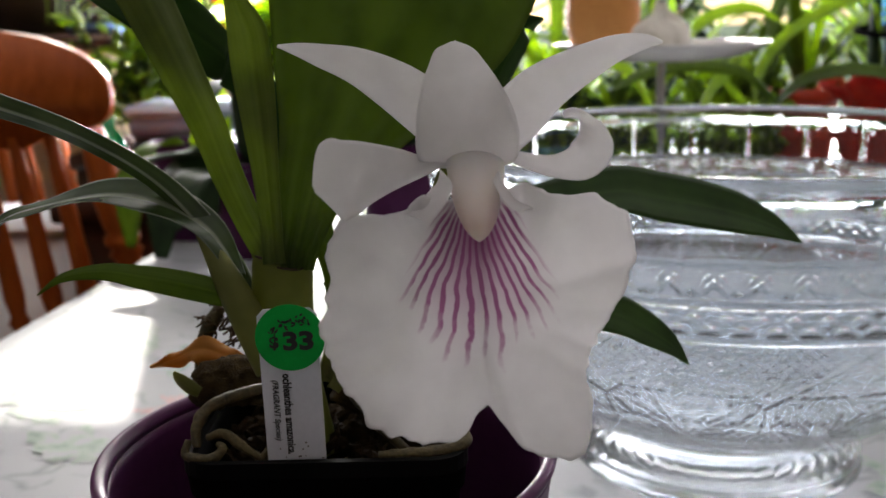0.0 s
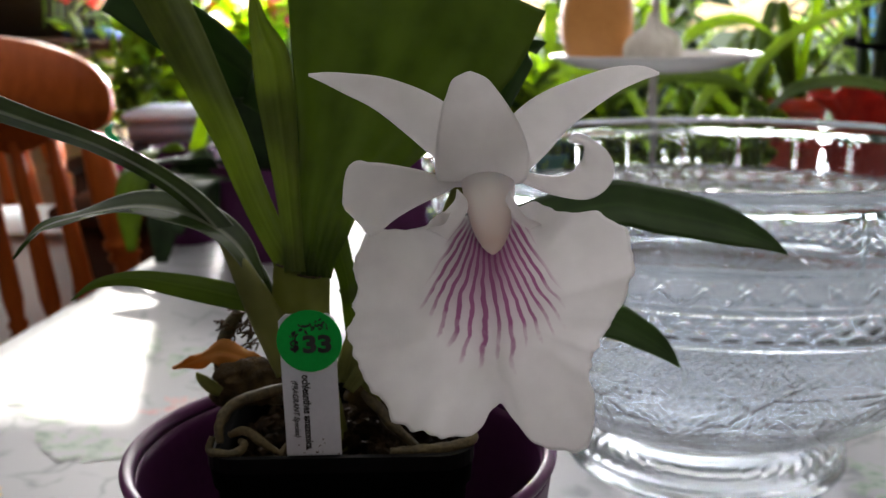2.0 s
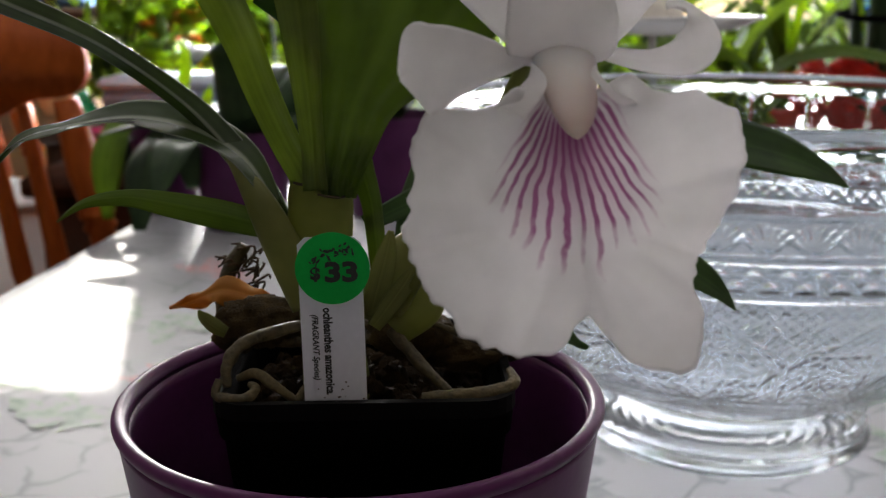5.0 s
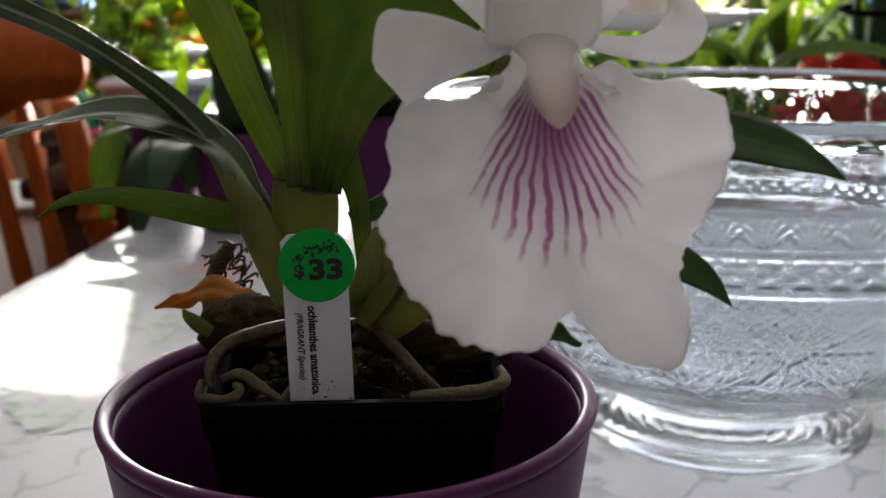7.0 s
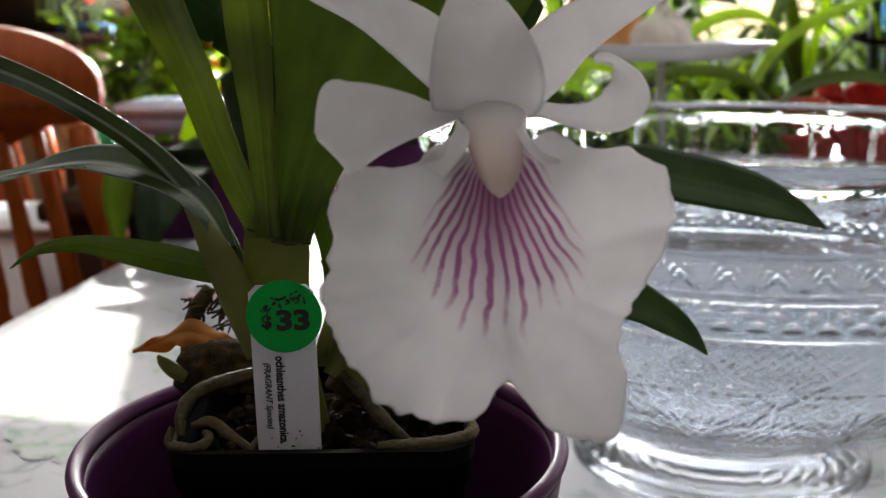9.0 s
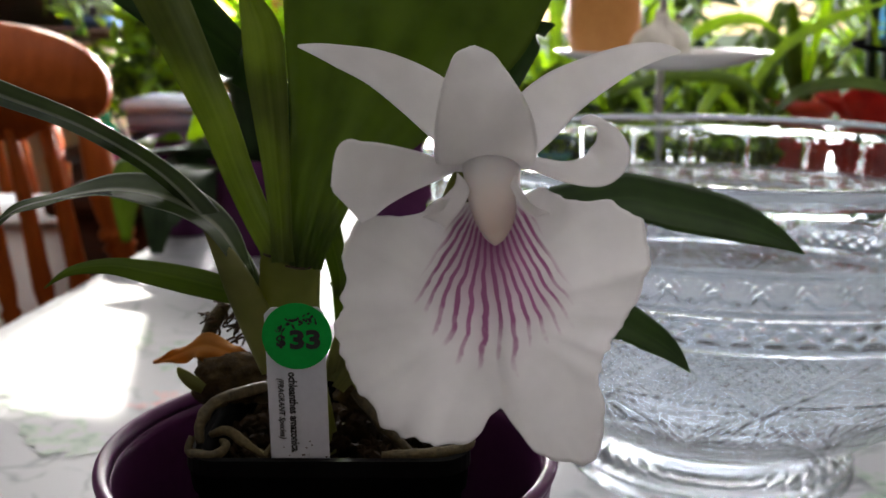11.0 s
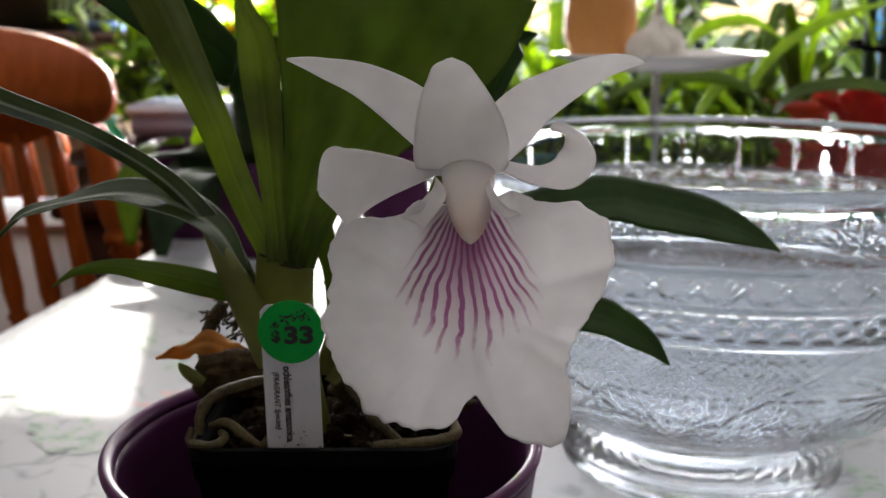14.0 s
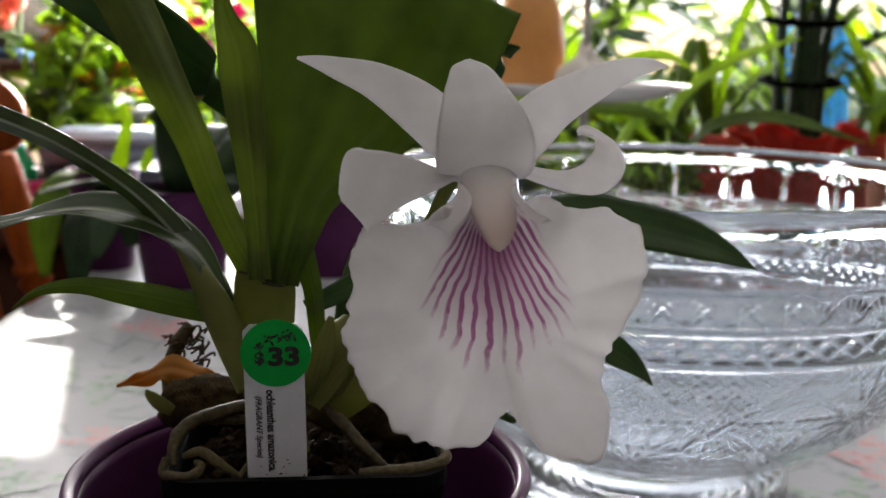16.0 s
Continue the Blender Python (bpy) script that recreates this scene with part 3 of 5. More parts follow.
def square_shell(x0, x1, y0, y1, z0, z1, taper, wall_t, corner):
    """A square tapered pot, open above, with round corners and a turned rim."""
    def ring(z, inset):
        k = (z1 - z) / (z1 - z0) * taper + inset
        a, b, c, d, r = x0 + k, x1 - k, y0 + k, y1 - k, max(corner - inset, 0.003)
        pts = []
        for cx, cy, s in ((b - r, d - r, 0), (a + r, d - r, 90), (a + r, c + r, 180), (b - r, c + r, 270)):
            for q in range(7):
                th = radians(s + q * 15)
                pts.append((cx + r * math.cos(th), cy + r * math.sin(th), z))
        return pts
    levels = [ring(z0, 0), ring(z1 - 0.012, 0), ring(z1 - 0.0115, -0.0012), ring(z1, -0.0012), ring(z1 + 0.0006, 0.0), ring(z1, wall_t), ring(z1 - 0.012, wall_t), ring(z0 + 0.003, wall_t)]
    bm = bmesh.new()
    rows = [[bm.verts.new(p) for p in l] for l in levels]
    for a, b in zip(rows, rows[1:]):
        for k in range(len(a)):
            bm.faces.new((a[k], a[(k + 1) % len(a)], b[(k + 1) % len(a)], b[k]))
    bm.faces.new(rows[0][::-1])
    bm.faces.new(rows[-1])
    return bm


part("pot_shell", square_shell(IX0, IX1, IY0, IY1, 0.02, IZ, 0.012, 0.0012, 0.010), M_black, nursery)

bm = bmesh.new()
loops = []
for inset, z in ((-0.0012, IZ - 0.004), (-0.0012, IZ + 0.0010), (0.0014, IZ + 0.0010), (0.0014, IZ - 0.004)):
    row, r = [], 0.010 - inset
    for cx, cy, s in ((IX1 - inset - r, IY1 - inset - r, 0), (IX0 + inset + r, IY1 - inset - r, 90), (IX0 + inset + r, IY0 + inset + r, 180), (IX1 - inset - r, IY0 + inset + r, 270)):
        row += [bm.verts.new((cx + r * math.cos(radians(s + q * 15)), cy + r * math.sin(radians(s + q * 15)), z)) for q in range(7)]
    loops.append(row)
for m, n in zip(loops, loops[1:] + loops[:1]):
    for k in range(len(m)):
        bm.faces.new((m[k], m[(k + 1) % len(m)], n[(k + 1) % len(m)], n[k]))
part("rim_band", bm, M_rim, nursery, "smoky plastic rim band", smooth=False)

# bark mix
bark = bmesh.new()
for k in range(420):
    x, y = random.uniform(IX0 + 0.006, IX1 - 0.006), random.uniform(IY0 + 0.006, IY1 - 0.004)
    z = IZ - 0.016 + 0.012 * math.exp(-((x + 0.045) ** 2 + (y - 0.31) ** 2) / 0.0007) + random.uniform(-0.002, 0.003)
    mat = Matrix.Translation((x, y, z)) @ Euler([random.uniform(0, 6.3) for _ in range(3)]).to_matrix().to_4x4() @ Matrix.Diagonal((random.uniform(0.003, 0.008), random.uniform(0.002, 0.005), random.uniform(0.001, 0.003), 1))
    bmesh.ops.create_icosphere(bark, subdivisions=1, radius=0.9, matrix=mat)
tagged(part("bark_mix", bark, M_bark, smooth=False), "dark bark chips filling the nursery pot", "potting bark", kind="stuff")

# ---------- orchid ----------
orchid = thing("orchid_plant", (-0.047, 0.305, 0.15), "flowering orchid with green strap leaves in a purple pot", "orchid")
X, UP = Vector((1, 0, 0)), Vector((0, 0, 1))
part("stem", tube([(-0.0470, 0.302, 0.140), (-0.0492, 0.2995, 0.1668), (-0.0500, 0.2970, 0.1790), (-0.0504, 0.2950, 0.1906), (-0.0499, 0.2946, 0.2010), (-0.0502, 0.2948, 0.2070), (-0.0512, 0.2985, 0.2140)], [0.0105, 0.0084, 0.0090, 0.0092, 0.0091, 0.0080, 0.0030], 24, flat=0.75, lump=0.02), M_sheath, orchid, "pale green sheathed stem")

def leaf(spine, widths, side, material=None, name="leaf", label="", **how):
    return part(name, blade(spine, widths, side, **how), material or M_leaf, orchid, label)


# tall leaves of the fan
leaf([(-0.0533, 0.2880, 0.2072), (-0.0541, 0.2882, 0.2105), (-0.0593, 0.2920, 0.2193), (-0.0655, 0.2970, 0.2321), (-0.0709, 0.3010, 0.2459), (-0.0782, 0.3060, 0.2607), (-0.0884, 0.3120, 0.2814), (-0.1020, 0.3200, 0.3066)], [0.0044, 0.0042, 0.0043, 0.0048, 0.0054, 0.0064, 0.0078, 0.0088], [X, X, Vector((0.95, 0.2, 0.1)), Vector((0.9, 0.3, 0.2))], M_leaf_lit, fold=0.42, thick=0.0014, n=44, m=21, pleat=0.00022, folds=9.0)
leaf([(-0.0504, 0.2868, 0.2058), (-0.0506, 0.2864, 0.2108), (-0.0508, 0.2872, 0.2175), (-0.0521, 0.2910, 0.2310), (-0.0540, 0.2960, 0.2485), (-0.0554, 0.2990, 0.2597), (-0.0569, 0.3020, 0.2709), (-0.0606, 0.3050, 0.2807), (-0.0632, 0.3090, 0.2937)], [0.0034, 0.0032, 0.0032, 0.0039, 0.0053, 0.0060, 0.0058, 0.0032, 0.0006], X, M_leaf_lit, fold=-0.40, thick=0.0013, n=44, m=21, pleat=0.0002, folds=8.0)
leaf([(-0.0451, 0.2876, 0.2037), (-0.0443, 0.2880, 0.2085), (-0.0426, 0.2910, 0.2157), (-0.0391, 0.2980, 0.2296), (-0.0327, 0.3040, 0.2430), (-0.0249, 0.3110, 0.2600), (-0.0161, 0.3180, 0.2798), (-0.0071, 0.3270, 0.3018)], [0.0056, 0.0063, 0.0078, 0.0117, 0.0192, 0.0296, 0.0400, 0.0430], [X, Vector((0.97, 0, -0.1)), Vector((0.93, 0, -0.25)), Vector((0.9, 0, -0.4))], M_leaf, "leaf", "broad arching green leaf", fold=0.13, thick=0.0010, n=56, m=45, pleat=0.00055, folds=15.0)
# a leaf that passes behind the others
leaf([(-0.0500, 0.3150, 0.2358), (-0.0544, 0.3170, 0.2483), (-0.0658, 0.3210, 0.2619), (-0.0793, 0.3260, 0.2714), (-0.0944, 0.3300, 0.2814), (-0.1137, 0.3350, 0.2928)], [0.0018, 0.0046, 0.0078, 0.0094, 0.0093, 0.0079], [Vector((0.95, 0, 0.1)), Vector((0.75, -0.2, -0.6)), Vector((0.5, -0.25, -0.8)), Vector((0.4, -0.2, -0.9))], M_dark_leaf, "leaf", "dark green leaf with a pale underside edge", fold=0.28, thick=0.0012, n=40, m=13)
# dark scars where old sheaths met the stem
for pts in (((-0.0580, 0.2925, 0.2076), (-0.0560, 0.2888, 0.2072), (-0.0530, 0.2872, 0.2070), (-0.0496, 0.2868, 0.2072)), ((-0.0500, 0.2868, 0.2044), (-0.0466, 0.2869, 0.2037), (-0.0434, 0.2876, 0.2035), (-0.0408, 0.2915, 0.2040))):
    part("node_scar", tube(pts, [0.0003, 0.00042, 0.0004, 0.0003], 6, 18), M_scar, orchid, "dark ring on the stem")
# long arching leaf
leaf([(-0.0600, 0.2919, 0.1893), (-0.0675, 0.2973, 0.2038), (-0.0801, 0.3029, 0.2195), (-0.0920, 0.3015, 0.2316), (-0.1051, 0.2830, 0.2453), (-0.1193, 0.2686, 0.2544), (-0.1335, 0.2590, 0.2617), (-0.1477, 0.2519, 0.2671), (-0.1643, 0.2445, 0.2709), (-0.1830, 0.2397, 0.2726)],
     [0.0038, 0.0044, 0.0041, 0.0034, 0.0031, 0.0034, 0.0041, 0.0045, 0.0045, 0.0036], [Vector((0.6, -0.20, 0.6)), Vector((0.5, -0.1, 0.75)), Vector((0.3, -0.1, 0.9)), Vector((0.1, 0.1, 0.95))], M_gloss_leaf, "leaf", "long folded strap leaf", fold=0.6, n=56, m=14, thick=0.0010)
# lower leaves
leaf([(-0.0621, 0.2905, 0.2010), (-0.0720, 0.2993, 0.2128), (-0.0870, 0.3050, 0.2202), (-0.1030, 0.3037, 0.2235), (-0.1200, 0.2980, 0.2217), (-0.1308, 0.2932, 0.2186), (-0.1383, 0.2882, 0.2108)], [0.0024, 0.0050, 0.0080, 0.0062, 0.0036, 0.0022, 0.0005], [Vector((0.15, 0.80, 0.55)), Vector((0.1, 0.92, 0.38)), Vector((0, 0.92, 0.38))], M_gloss_leaf, "leaf", "drooping grey-green leaf", fold=-0.30, ripple=0.0007, waves=3, n=44, m=14, thick=0.0010)
leaf([(-0.0640, 0.2900, 0.1945), (-0.0663, 0.2905, 0.1955), (-0.0782, 0.2920, 0.1983), (-0.0913, 0.2915, 0.2013), (-0.1023, 0.2900, 0.2035), (-0.1134, 0.2880, 0.2024), (-0.1208, 0.2865, 0.1976)], [0.0020, 0.0036, 0.0042, 0.0036, 0.0025, 0.0014, 0.0002], [Vector((0, 0.35, 0.95)), Vector((0, 0.45, 0.9))], M_leaf, fold=0.2, n=36)
part("sheath", tube([(-0.0533, 0.2861, 0.1730), (-0.0592, 0.2883, 0.1870), (-0.0651, 0.2901, 0.1994), (-0.0707, 0.2960, 0.2071), (-0.0768, 0.3016, 0.2138)], [0.0050, 0.0054, 0.0046, 0.0030, 0.0008], 14, flat=0.6), M_sheath, orchid, "pale green leaf sheath")
# leaves behind the flower
leaf([(-0.038, 0.305, 0.192), (0.000, 0.318, 0.206), (0.0522, 0.3404, 0.2146), (0.0744, 0.3469, 0.2112), (0.1001, 0.3537, 0.2046), (0.1168, 0.3565, 0.1982), (0.1276, 0.3571, 0.1920)], [0.0030, 0.0064, 0.0092, 0.0102, 0.0090, 0.0050, 0.0004], [Vector((0, 0.7, 0.7)), Vector((0.1, 0.6, 0.75))], M_dark_leaf, "leaf", "dark green lance-shaped leaf", fold=0.14, n=34)
leaf([(-0.036, 0.303, 0.176), (0.006, 0.310, 0.187), (0.0503, 0.3227, 0.1779), (0.0648, 0.3263, 0.1711), (0.0745, 0.3279, 0.1643), (0.0811, 0.3283, 0.1570)], [0.0030, 0.0060, 0.0074, 0.0066, 0.0042, 0.0004], [Vector((0, 0.7, 0.7)), Vector((0.2, 0.6, 0.75))], M_dark_leaf, "leaf", "dark green lance-shaped leaf", fold=0.14)
leaf([(-0.0335, 0.2975, 0.1735), (-0.0345, 0.2990, 0.1850), (-0.0360, 0.3043, 0.1980), (-0.0388, 0.3086, 0.2079), (-0.0420, 0.3139, 0.2220)], [0.0022, 0.0026, 0.0030, 0.0036, 0.0034], X, M_leaf, fold=0.3)
leaf([(-0.0292, 0.2953, 0.1766), (-0.0251, 0.3039, 0.1873), (-0.0241, 0.3107, 0.1988), (-0.0209, 0.3175, 0.2106)], [0.0040, 0.0050, 0.0046, 0.0030], [X, Vector((0.8, -0.5, 0))], M_dark_leaf, fold=0.3)
part("pseudobulb", tube([(-0.0364, 0.2912, 0.1681), (-0.0312, 0.2933, 0.1771), (-0.0261, 0.2974, 0.1856), (-0.0240, 0.2995, 0.1905)], [0.0044, 0.0066, 0.0060, 0.0026], 16, flat=0.6), M_sheath, orchid, "plump pale green shoot")
part("pseudobulb", tube([(-0.0293, 0.2942, 0.1629), (-0.0220, 0.2958, 0.1699), (-0.0168, 0.2982, 0.1757)], [0.0050, 0.0068, 0.0040], 16, flat=0.7), M_sheath, orchid, "plump pale green shoot")
for pts, widths, lean in (([(-0.0368, 0.2900, 0.1677), (-0.0342, 0.2880, 0.1772), (-0.0317, 0.2885, 0.1865), (-0.0302, 0.2900, 0.1934)], [0.0030, 0.0036, 0.0030, 0.0008], 0.1), ([(-0.0355, 0.2870, 0.1665), (-0.0309, 0.2860, 0.1731), (-0.0264, 0.2865, 0.1793), (-0.0240, 0.2880, 0.1834)], [0.0020, 0.0028, 0.0026, 0.0006], 0.6)):
    part("sheath", blade(pts, widths, Vector((0.9, 0.1, -lean)), 24, 10, cup=-0.35, thick=0.0008), M_sheath, orchid, "pale green leaf sheath")
leaf([(0.0146, 0.3323, 0.2471), (0.0185, 0.3345, 0.2567), (0.0229, 0.3364, 0.2647), (0.0272, 0.3379, 0.2708), (0.0327, 0.3384, 0.2731)], [0.0030, 0.0044, 0.0046, 0.0032, 0.0004], [Vector((0.8, 0.2, 0.5)), Vector((0.6, 0.2, 0.8))], M_dark_leaf, fold=0.6)
leaf([(0.0, 0.330, 0.160), (0.0152, 0.3262, 0.1537), (0.0244, 0.3264, 0.1500), (0.0325, 0.3263, 0.1452)], [0.0026, 0.0038, 0.0032, 0.0005], Vector((0, 0.5, 0.85)), M_dark_leaf, fold=0.2, ripple=0.001, waves=3)
# dead leaf and dry stubs
leaf([(-0.0662, 0.3179, 0.1641), (-0.0746, 0.3232, 0.1651), (-0.0854, 0.3284, 0.1658), (-0.0944, 0.3277, 0.1627), (-0.1018, 0.3252, 0.1612)], [0.0016, 0.0034, 0.0052, 0.0024, 0.0005], [Vector((0, 0.5, 0.85)), Vector((0, 0.8, 0.6)), Vector((0, 0.3, 0.95))], M_dead, "dead_leaf", "withered orange-brown leaf", cup=0.5, fold=-0.4, ripple=0.0017, waves=3.1, n=48, m=15, pleat=0.00012, folds=7.0)
part("stub", tube([(-0.0846, 0.3306, 0.1528), (-0.0865, 0.3351, 0.1634), (-0.0831, 0.3371, 0.1724), (-0.0790, 0.3385, 0.1784)], [0.0030, 0.0024, 0.0026, 0.0020], 10, lump=0.2), M_root, orchid, "dry tan root stub")
for k in range(44):
    a = Vector((-0.0815, 0.3373, 0.1687)) + Vector((random.uniform(-0.006, 0.007), random.uniform(-0.004, 0.004), random.uniform(-0.009, 0.006)))
    b = a + Vector((random.uniform(-0.005, 0.005), random.uniform(-0.004, 0.004), random.uniform(-0.005, 0.006)))
    part("fibre", tube([a, (a + b) / 2 + Vector((0.002, 0, 0.002)), b], [0.0004, 0.0005, 0.0003], 5, 6), M_twig, orchid)
leaf([(-0.0807, 0.3063, 0.1587), (-0.0843, 0.3067, 0.1608), (-0.0875, 0.3074, 0.1635), (-0.0888, 0.3078, 0.1656)], [0.0018, 0.0024, 0.0018, 0.0004], Vector((0.5, 0, 0.8)), M_sheath, "shoot", "small pale green shoot", cup=0.3)
def clump(name, at, size, material, label=""):
    """A lump of matted roots and bark."""
    bm = bmesh.new()
    bmesh.ops.create_icosphere(bm, subdivisions=4, radius=1)
    for v in bm.verts:
        k = 1 + 0.22 * noise.noise(v.co * 2.6) + 0.16 * noise.noise(v.co * 7) + 0.08 * noise.noise(v.co * 17)
        v.co = Vector(at) + Vector((v.co.x * size[0], v.co.y * size[1], v.co.z * size[2])) * k
    part(name, bm, material, orchid, label)


clump("root_mass", (-0.0693, 0.3148, 0.1596), (0.0150, 0.0100, 0.0075), M_moss, "dark matted roots at the stem base")
clump("root_mass", (-0.0792, 0.3187, 0.1547), (0.0080, 0.0080, 0.0060), M_moss, "dark matted roots at the stem base")
clump("root_mass", (-0.0254, 0.3113, 0.1568), (0.0130, 0.0100, 0.0080), M_moss, "dark matted roots at the stem base")
clump("root_mass", (-0.0077, 0.3178, 0.1490), (0.0170, 0.0120, 0.0060), M_moss, "dark matted roots at the stem base")
# roots over the rim
for pts, r in (([(-0.0765, 0.2824, 0.1506), (-0.0768, 0.2857, 0.1562), (-0.0723, 0.2900, 0.1612), (-0.0623, 0.2927, 0.1638), (-0.0521, 0.2942, 0.1658)], 0.0024),
               ([(-0.0784, 0.2810, 0.1536), (-0.0792, 0.2791, 0.1497), (-0.0751, 0.2783, 0.1487), (-0.0707, 0.2784, 0.1490), (-0.0683, 0.2804, 0.1508), (-0.0704, 0.2835, 0.1510)], 0.0019),
               ([(-0.0742, 0.2867, 0.1516), (-0.0689, 0.2852, 0.1536), (-0.0637, 0.2835, 0.1506), (-0.0577, 0.2834, 0.1458)], 0.0020),
               ([(-0.0600, 0.2819, 0.1436), (-0.0548, 0.2861, 0.1485), (-0.0500, 0.2901, 0.1524)], 0.0017),
               ([(-0.0313, 0.2927, 0.1634), (-0.0261, 0.2897, 0.1589), (-0.0210, 0.2874, 0.1532), (-0.0138, 0.2859, 0.1468)], 0.0024),
               ([(-0.0220, 0.2809, 0.1474), (-0.0129, 0.2801, 0.1481), (-0.0027, 0.2812, 0.1484), (0.0040, 0.2846, 0.1497), (0.0035, 0.2912, 0.1513)], 0.0024),
               ([(-0.0221, 0.3026, 0.1635), (-0.0083, 0.3014, 0.1583), (0.0027, 0.3053, 0.1525), (0.0117, 0.3101, 0.1508)], 0.0014),
               ([(-0.0888, 0.3258, 0.1544), (-0.0790, 0.3204, 0.1532), (-0.0646, 0.3105, 0.1545), (-0.0528, 0.3010, 0.1575)], 0.0022)):
    part("root", tube(pts, [r * 0.5, r * 0.74, r * 0.80, r * 0.72, r * 0.46], 12, 44, lump=0.30), M_root, orchid)

# the flower
FC = Vector((0.0054, 0.1957, 0.2179))
K = 0.0001475
FU, FV = Vector((1, 0, 0.02)).normalized(), Vector((0.0, 0.43, 0.90)).normalized()
FN = FU.cross(FV)
flower = part("flower", tube([(0.0061, 0.2330, 0.2505), (0.0061, 0.2250, 0.2472), (0.0062, 0.2162, 0.2438), (0.0062, 0.2080, 0.2388), (0.0063, 0.2022, 0.2346), (0.0063, 0.1997, 0.2318), (0.0063, 0.1990, 0.2305)], [0.0034, 0.0034, 0.0034, 0.0029, 0.0021, 0.0011, 0.0002], 28, 48, flat=1.85), M_column, orchid, "cream flower column blushed with pink")


def lip_mesh():
    """The wide ruffled lip: an uneven round sheet with two lobes below and raised shoulders beside the column."""
    reach = [154, 155, 160, 164, 169, 177, 187, 208, 227, 233, 238, 237, 229, 218, 205, 194, 182, 174, 169, 168, 170, 179, 201, 217, 239, 241, 226, 208, 173, 138, 142, 171, 183, 191, 198, 202, 208, 213, 206, 204, 210, 210, 211, 213, 215, 206, 206, 203, 212, 217, 220, 217, 199, 180, 168, 164, 164, 162, 158, 156]
    bm = bmesh.new()
    uv = bm.loops.layers.uv.verify()
    ns, nr = 300, 34
    place, root = {}, {}
    layers = []
    for sign in (1, -1):
        rows = []
        for i in range(nr + 1):
            q = max(i / nr, 0.02)
            row = []
            for k in range(ns):
                th = 6.2832 * k / ns
                r = glide(reach + reach[:1], k / ns) * (1 + q ** 3 * (0.007 * math.sin(th * 31 + 2 * math.sin(th * 3)) + 0.024 * noise.noise(Vector((math.cos(th) * 17, math.sin(th) * 17, 8)))))
                u, v = math.sin(th) * r * q, math.cos(th) * r * q
                d = -0.0022 + 0.0052 * q * q - 0.0065 * max(0, q - 0.62) ** 1.5
                d += q ** 3 * (0.0021 * math.sin(th * 5 + 0.8) + 0.0010 * math.sin(th * 11 + 2.0 + math.sin(th * 2)) + 0.0005 * math.sin(th * 19 + 1.5 * math.sin(th * 3)))
                for at, wide, deep in ((0.85, 0.07, 0.0016), (1.35, 0.06, -0.0013), (2.02, 0.08, 0.0014), (2.85, 0.07, -0.0012), (3.62, 0.06, 0.0014), (4.15, 0.05, -0.0013), (4.52, 0.045, 0.0018), (5.2, 0.07, -0.0012)):
                    d += 0.55 * deep * max(0, q - 0.5) / 0.5 * math.exp(-((th - at) / wide) ** 2)
                d -= 0.0075 * math.exp(-(((u - 3) / 42) ** 2 + ((v - 150) / 75) ** 2))
                d += 0.0062 * math.exp(-(((abs(u - 3) - 66) / 30) ** 2 + ((v - 150) / 46) ** 2))
                d += 0.0009 * math.cos(u / 14.0) * math.exp(-((u / 70) ** 2)) * max(0, 1 - abs(v) / 180)
                p = FC + FU * (u * K) + FV * (v * K) + FN * (d + sign * 0.00035 * (1 - 0.6 * q))
                vert = bm.verts.new(p)
                a = math.atan2(u - 3, 225 - v)
                place[vert] = (a / math.pi + 0.5, math.hypot(u - 3, 225 - v) / 300)
                row.append(vert)
            rows.append(row)
        layers.append(rows)

    def quad(vs):
        f = bm.faces.new(vs)
        for l in f.loops:
            l[uv].uv = place[l.vert]
    for rows in layers:
        for a, b in zip(rows, rows[1:]):
            for k in range(ns):
                quad((a[k], a[(k + 1) % ns], b[(k + 1) % ns], b[k]))
        quad(rows[0])
    for k in range(ns):
        quad((layers[0][-1][k], layers[0][-1][(k + 1) % ns], layers[1][-1][(k + 1) % ns], layers[1][-1][k]))
    return bm


part("lip", lip_mesh(), M_lip, flower, "white ruffled lip with magenta veins")
for pts, widths, lean in (([(-0.0066, 0.1985, 0.2358), (-0.0031, 0.2010, 0.2386), (-0.0009, 0.2045, 0.2414), (-0.0013, 0.2080, 0.2436)], [0.0036, 0.0033, 0.0019, 0.0002], 0.45), ([(0.0165, 0.1985, 0.2370), (0.0133, 0.2010, 0.2392), (0.0112, 0.2045, 0.2411), (0.0107, 0.2080, 0.2431)], [0.0036, 0.0031, 0.0018, 0.0002], -0.45)):
    part("side_lobe", blade(pts, widths, Vector((0.9, 0.15, lean)), 24, 12, cup=0.22, ripple=0.0003, waves=1.4, thick=0.0007), M_petal, flower, "small white lobe folded up beside the column")
part("dorsal_sepal", blade([(0.0060, 0.2200, 0.2440), (0.0055, 0.2158, 0.2462), (0.0047, 0.2128, 0.2493), (0.0040, 0.2122, 0.2536), (0.0032, 0.2143, 0.2590), (0.0026, 0.2175, 0.2635), (0.0020, 0.2205, 0.2669), (0.0017, 0.2240, 0.2691)], [0.0050, 0.0090, 0.0108, 0.0102, 0.0082, 0.0061, 0.0041, 0.0008], X, 40, 20, cup=-0.34, ripple=0.0004, waves=1.3, thick=0.0007), M_petal, flower, "hooded white sepal")
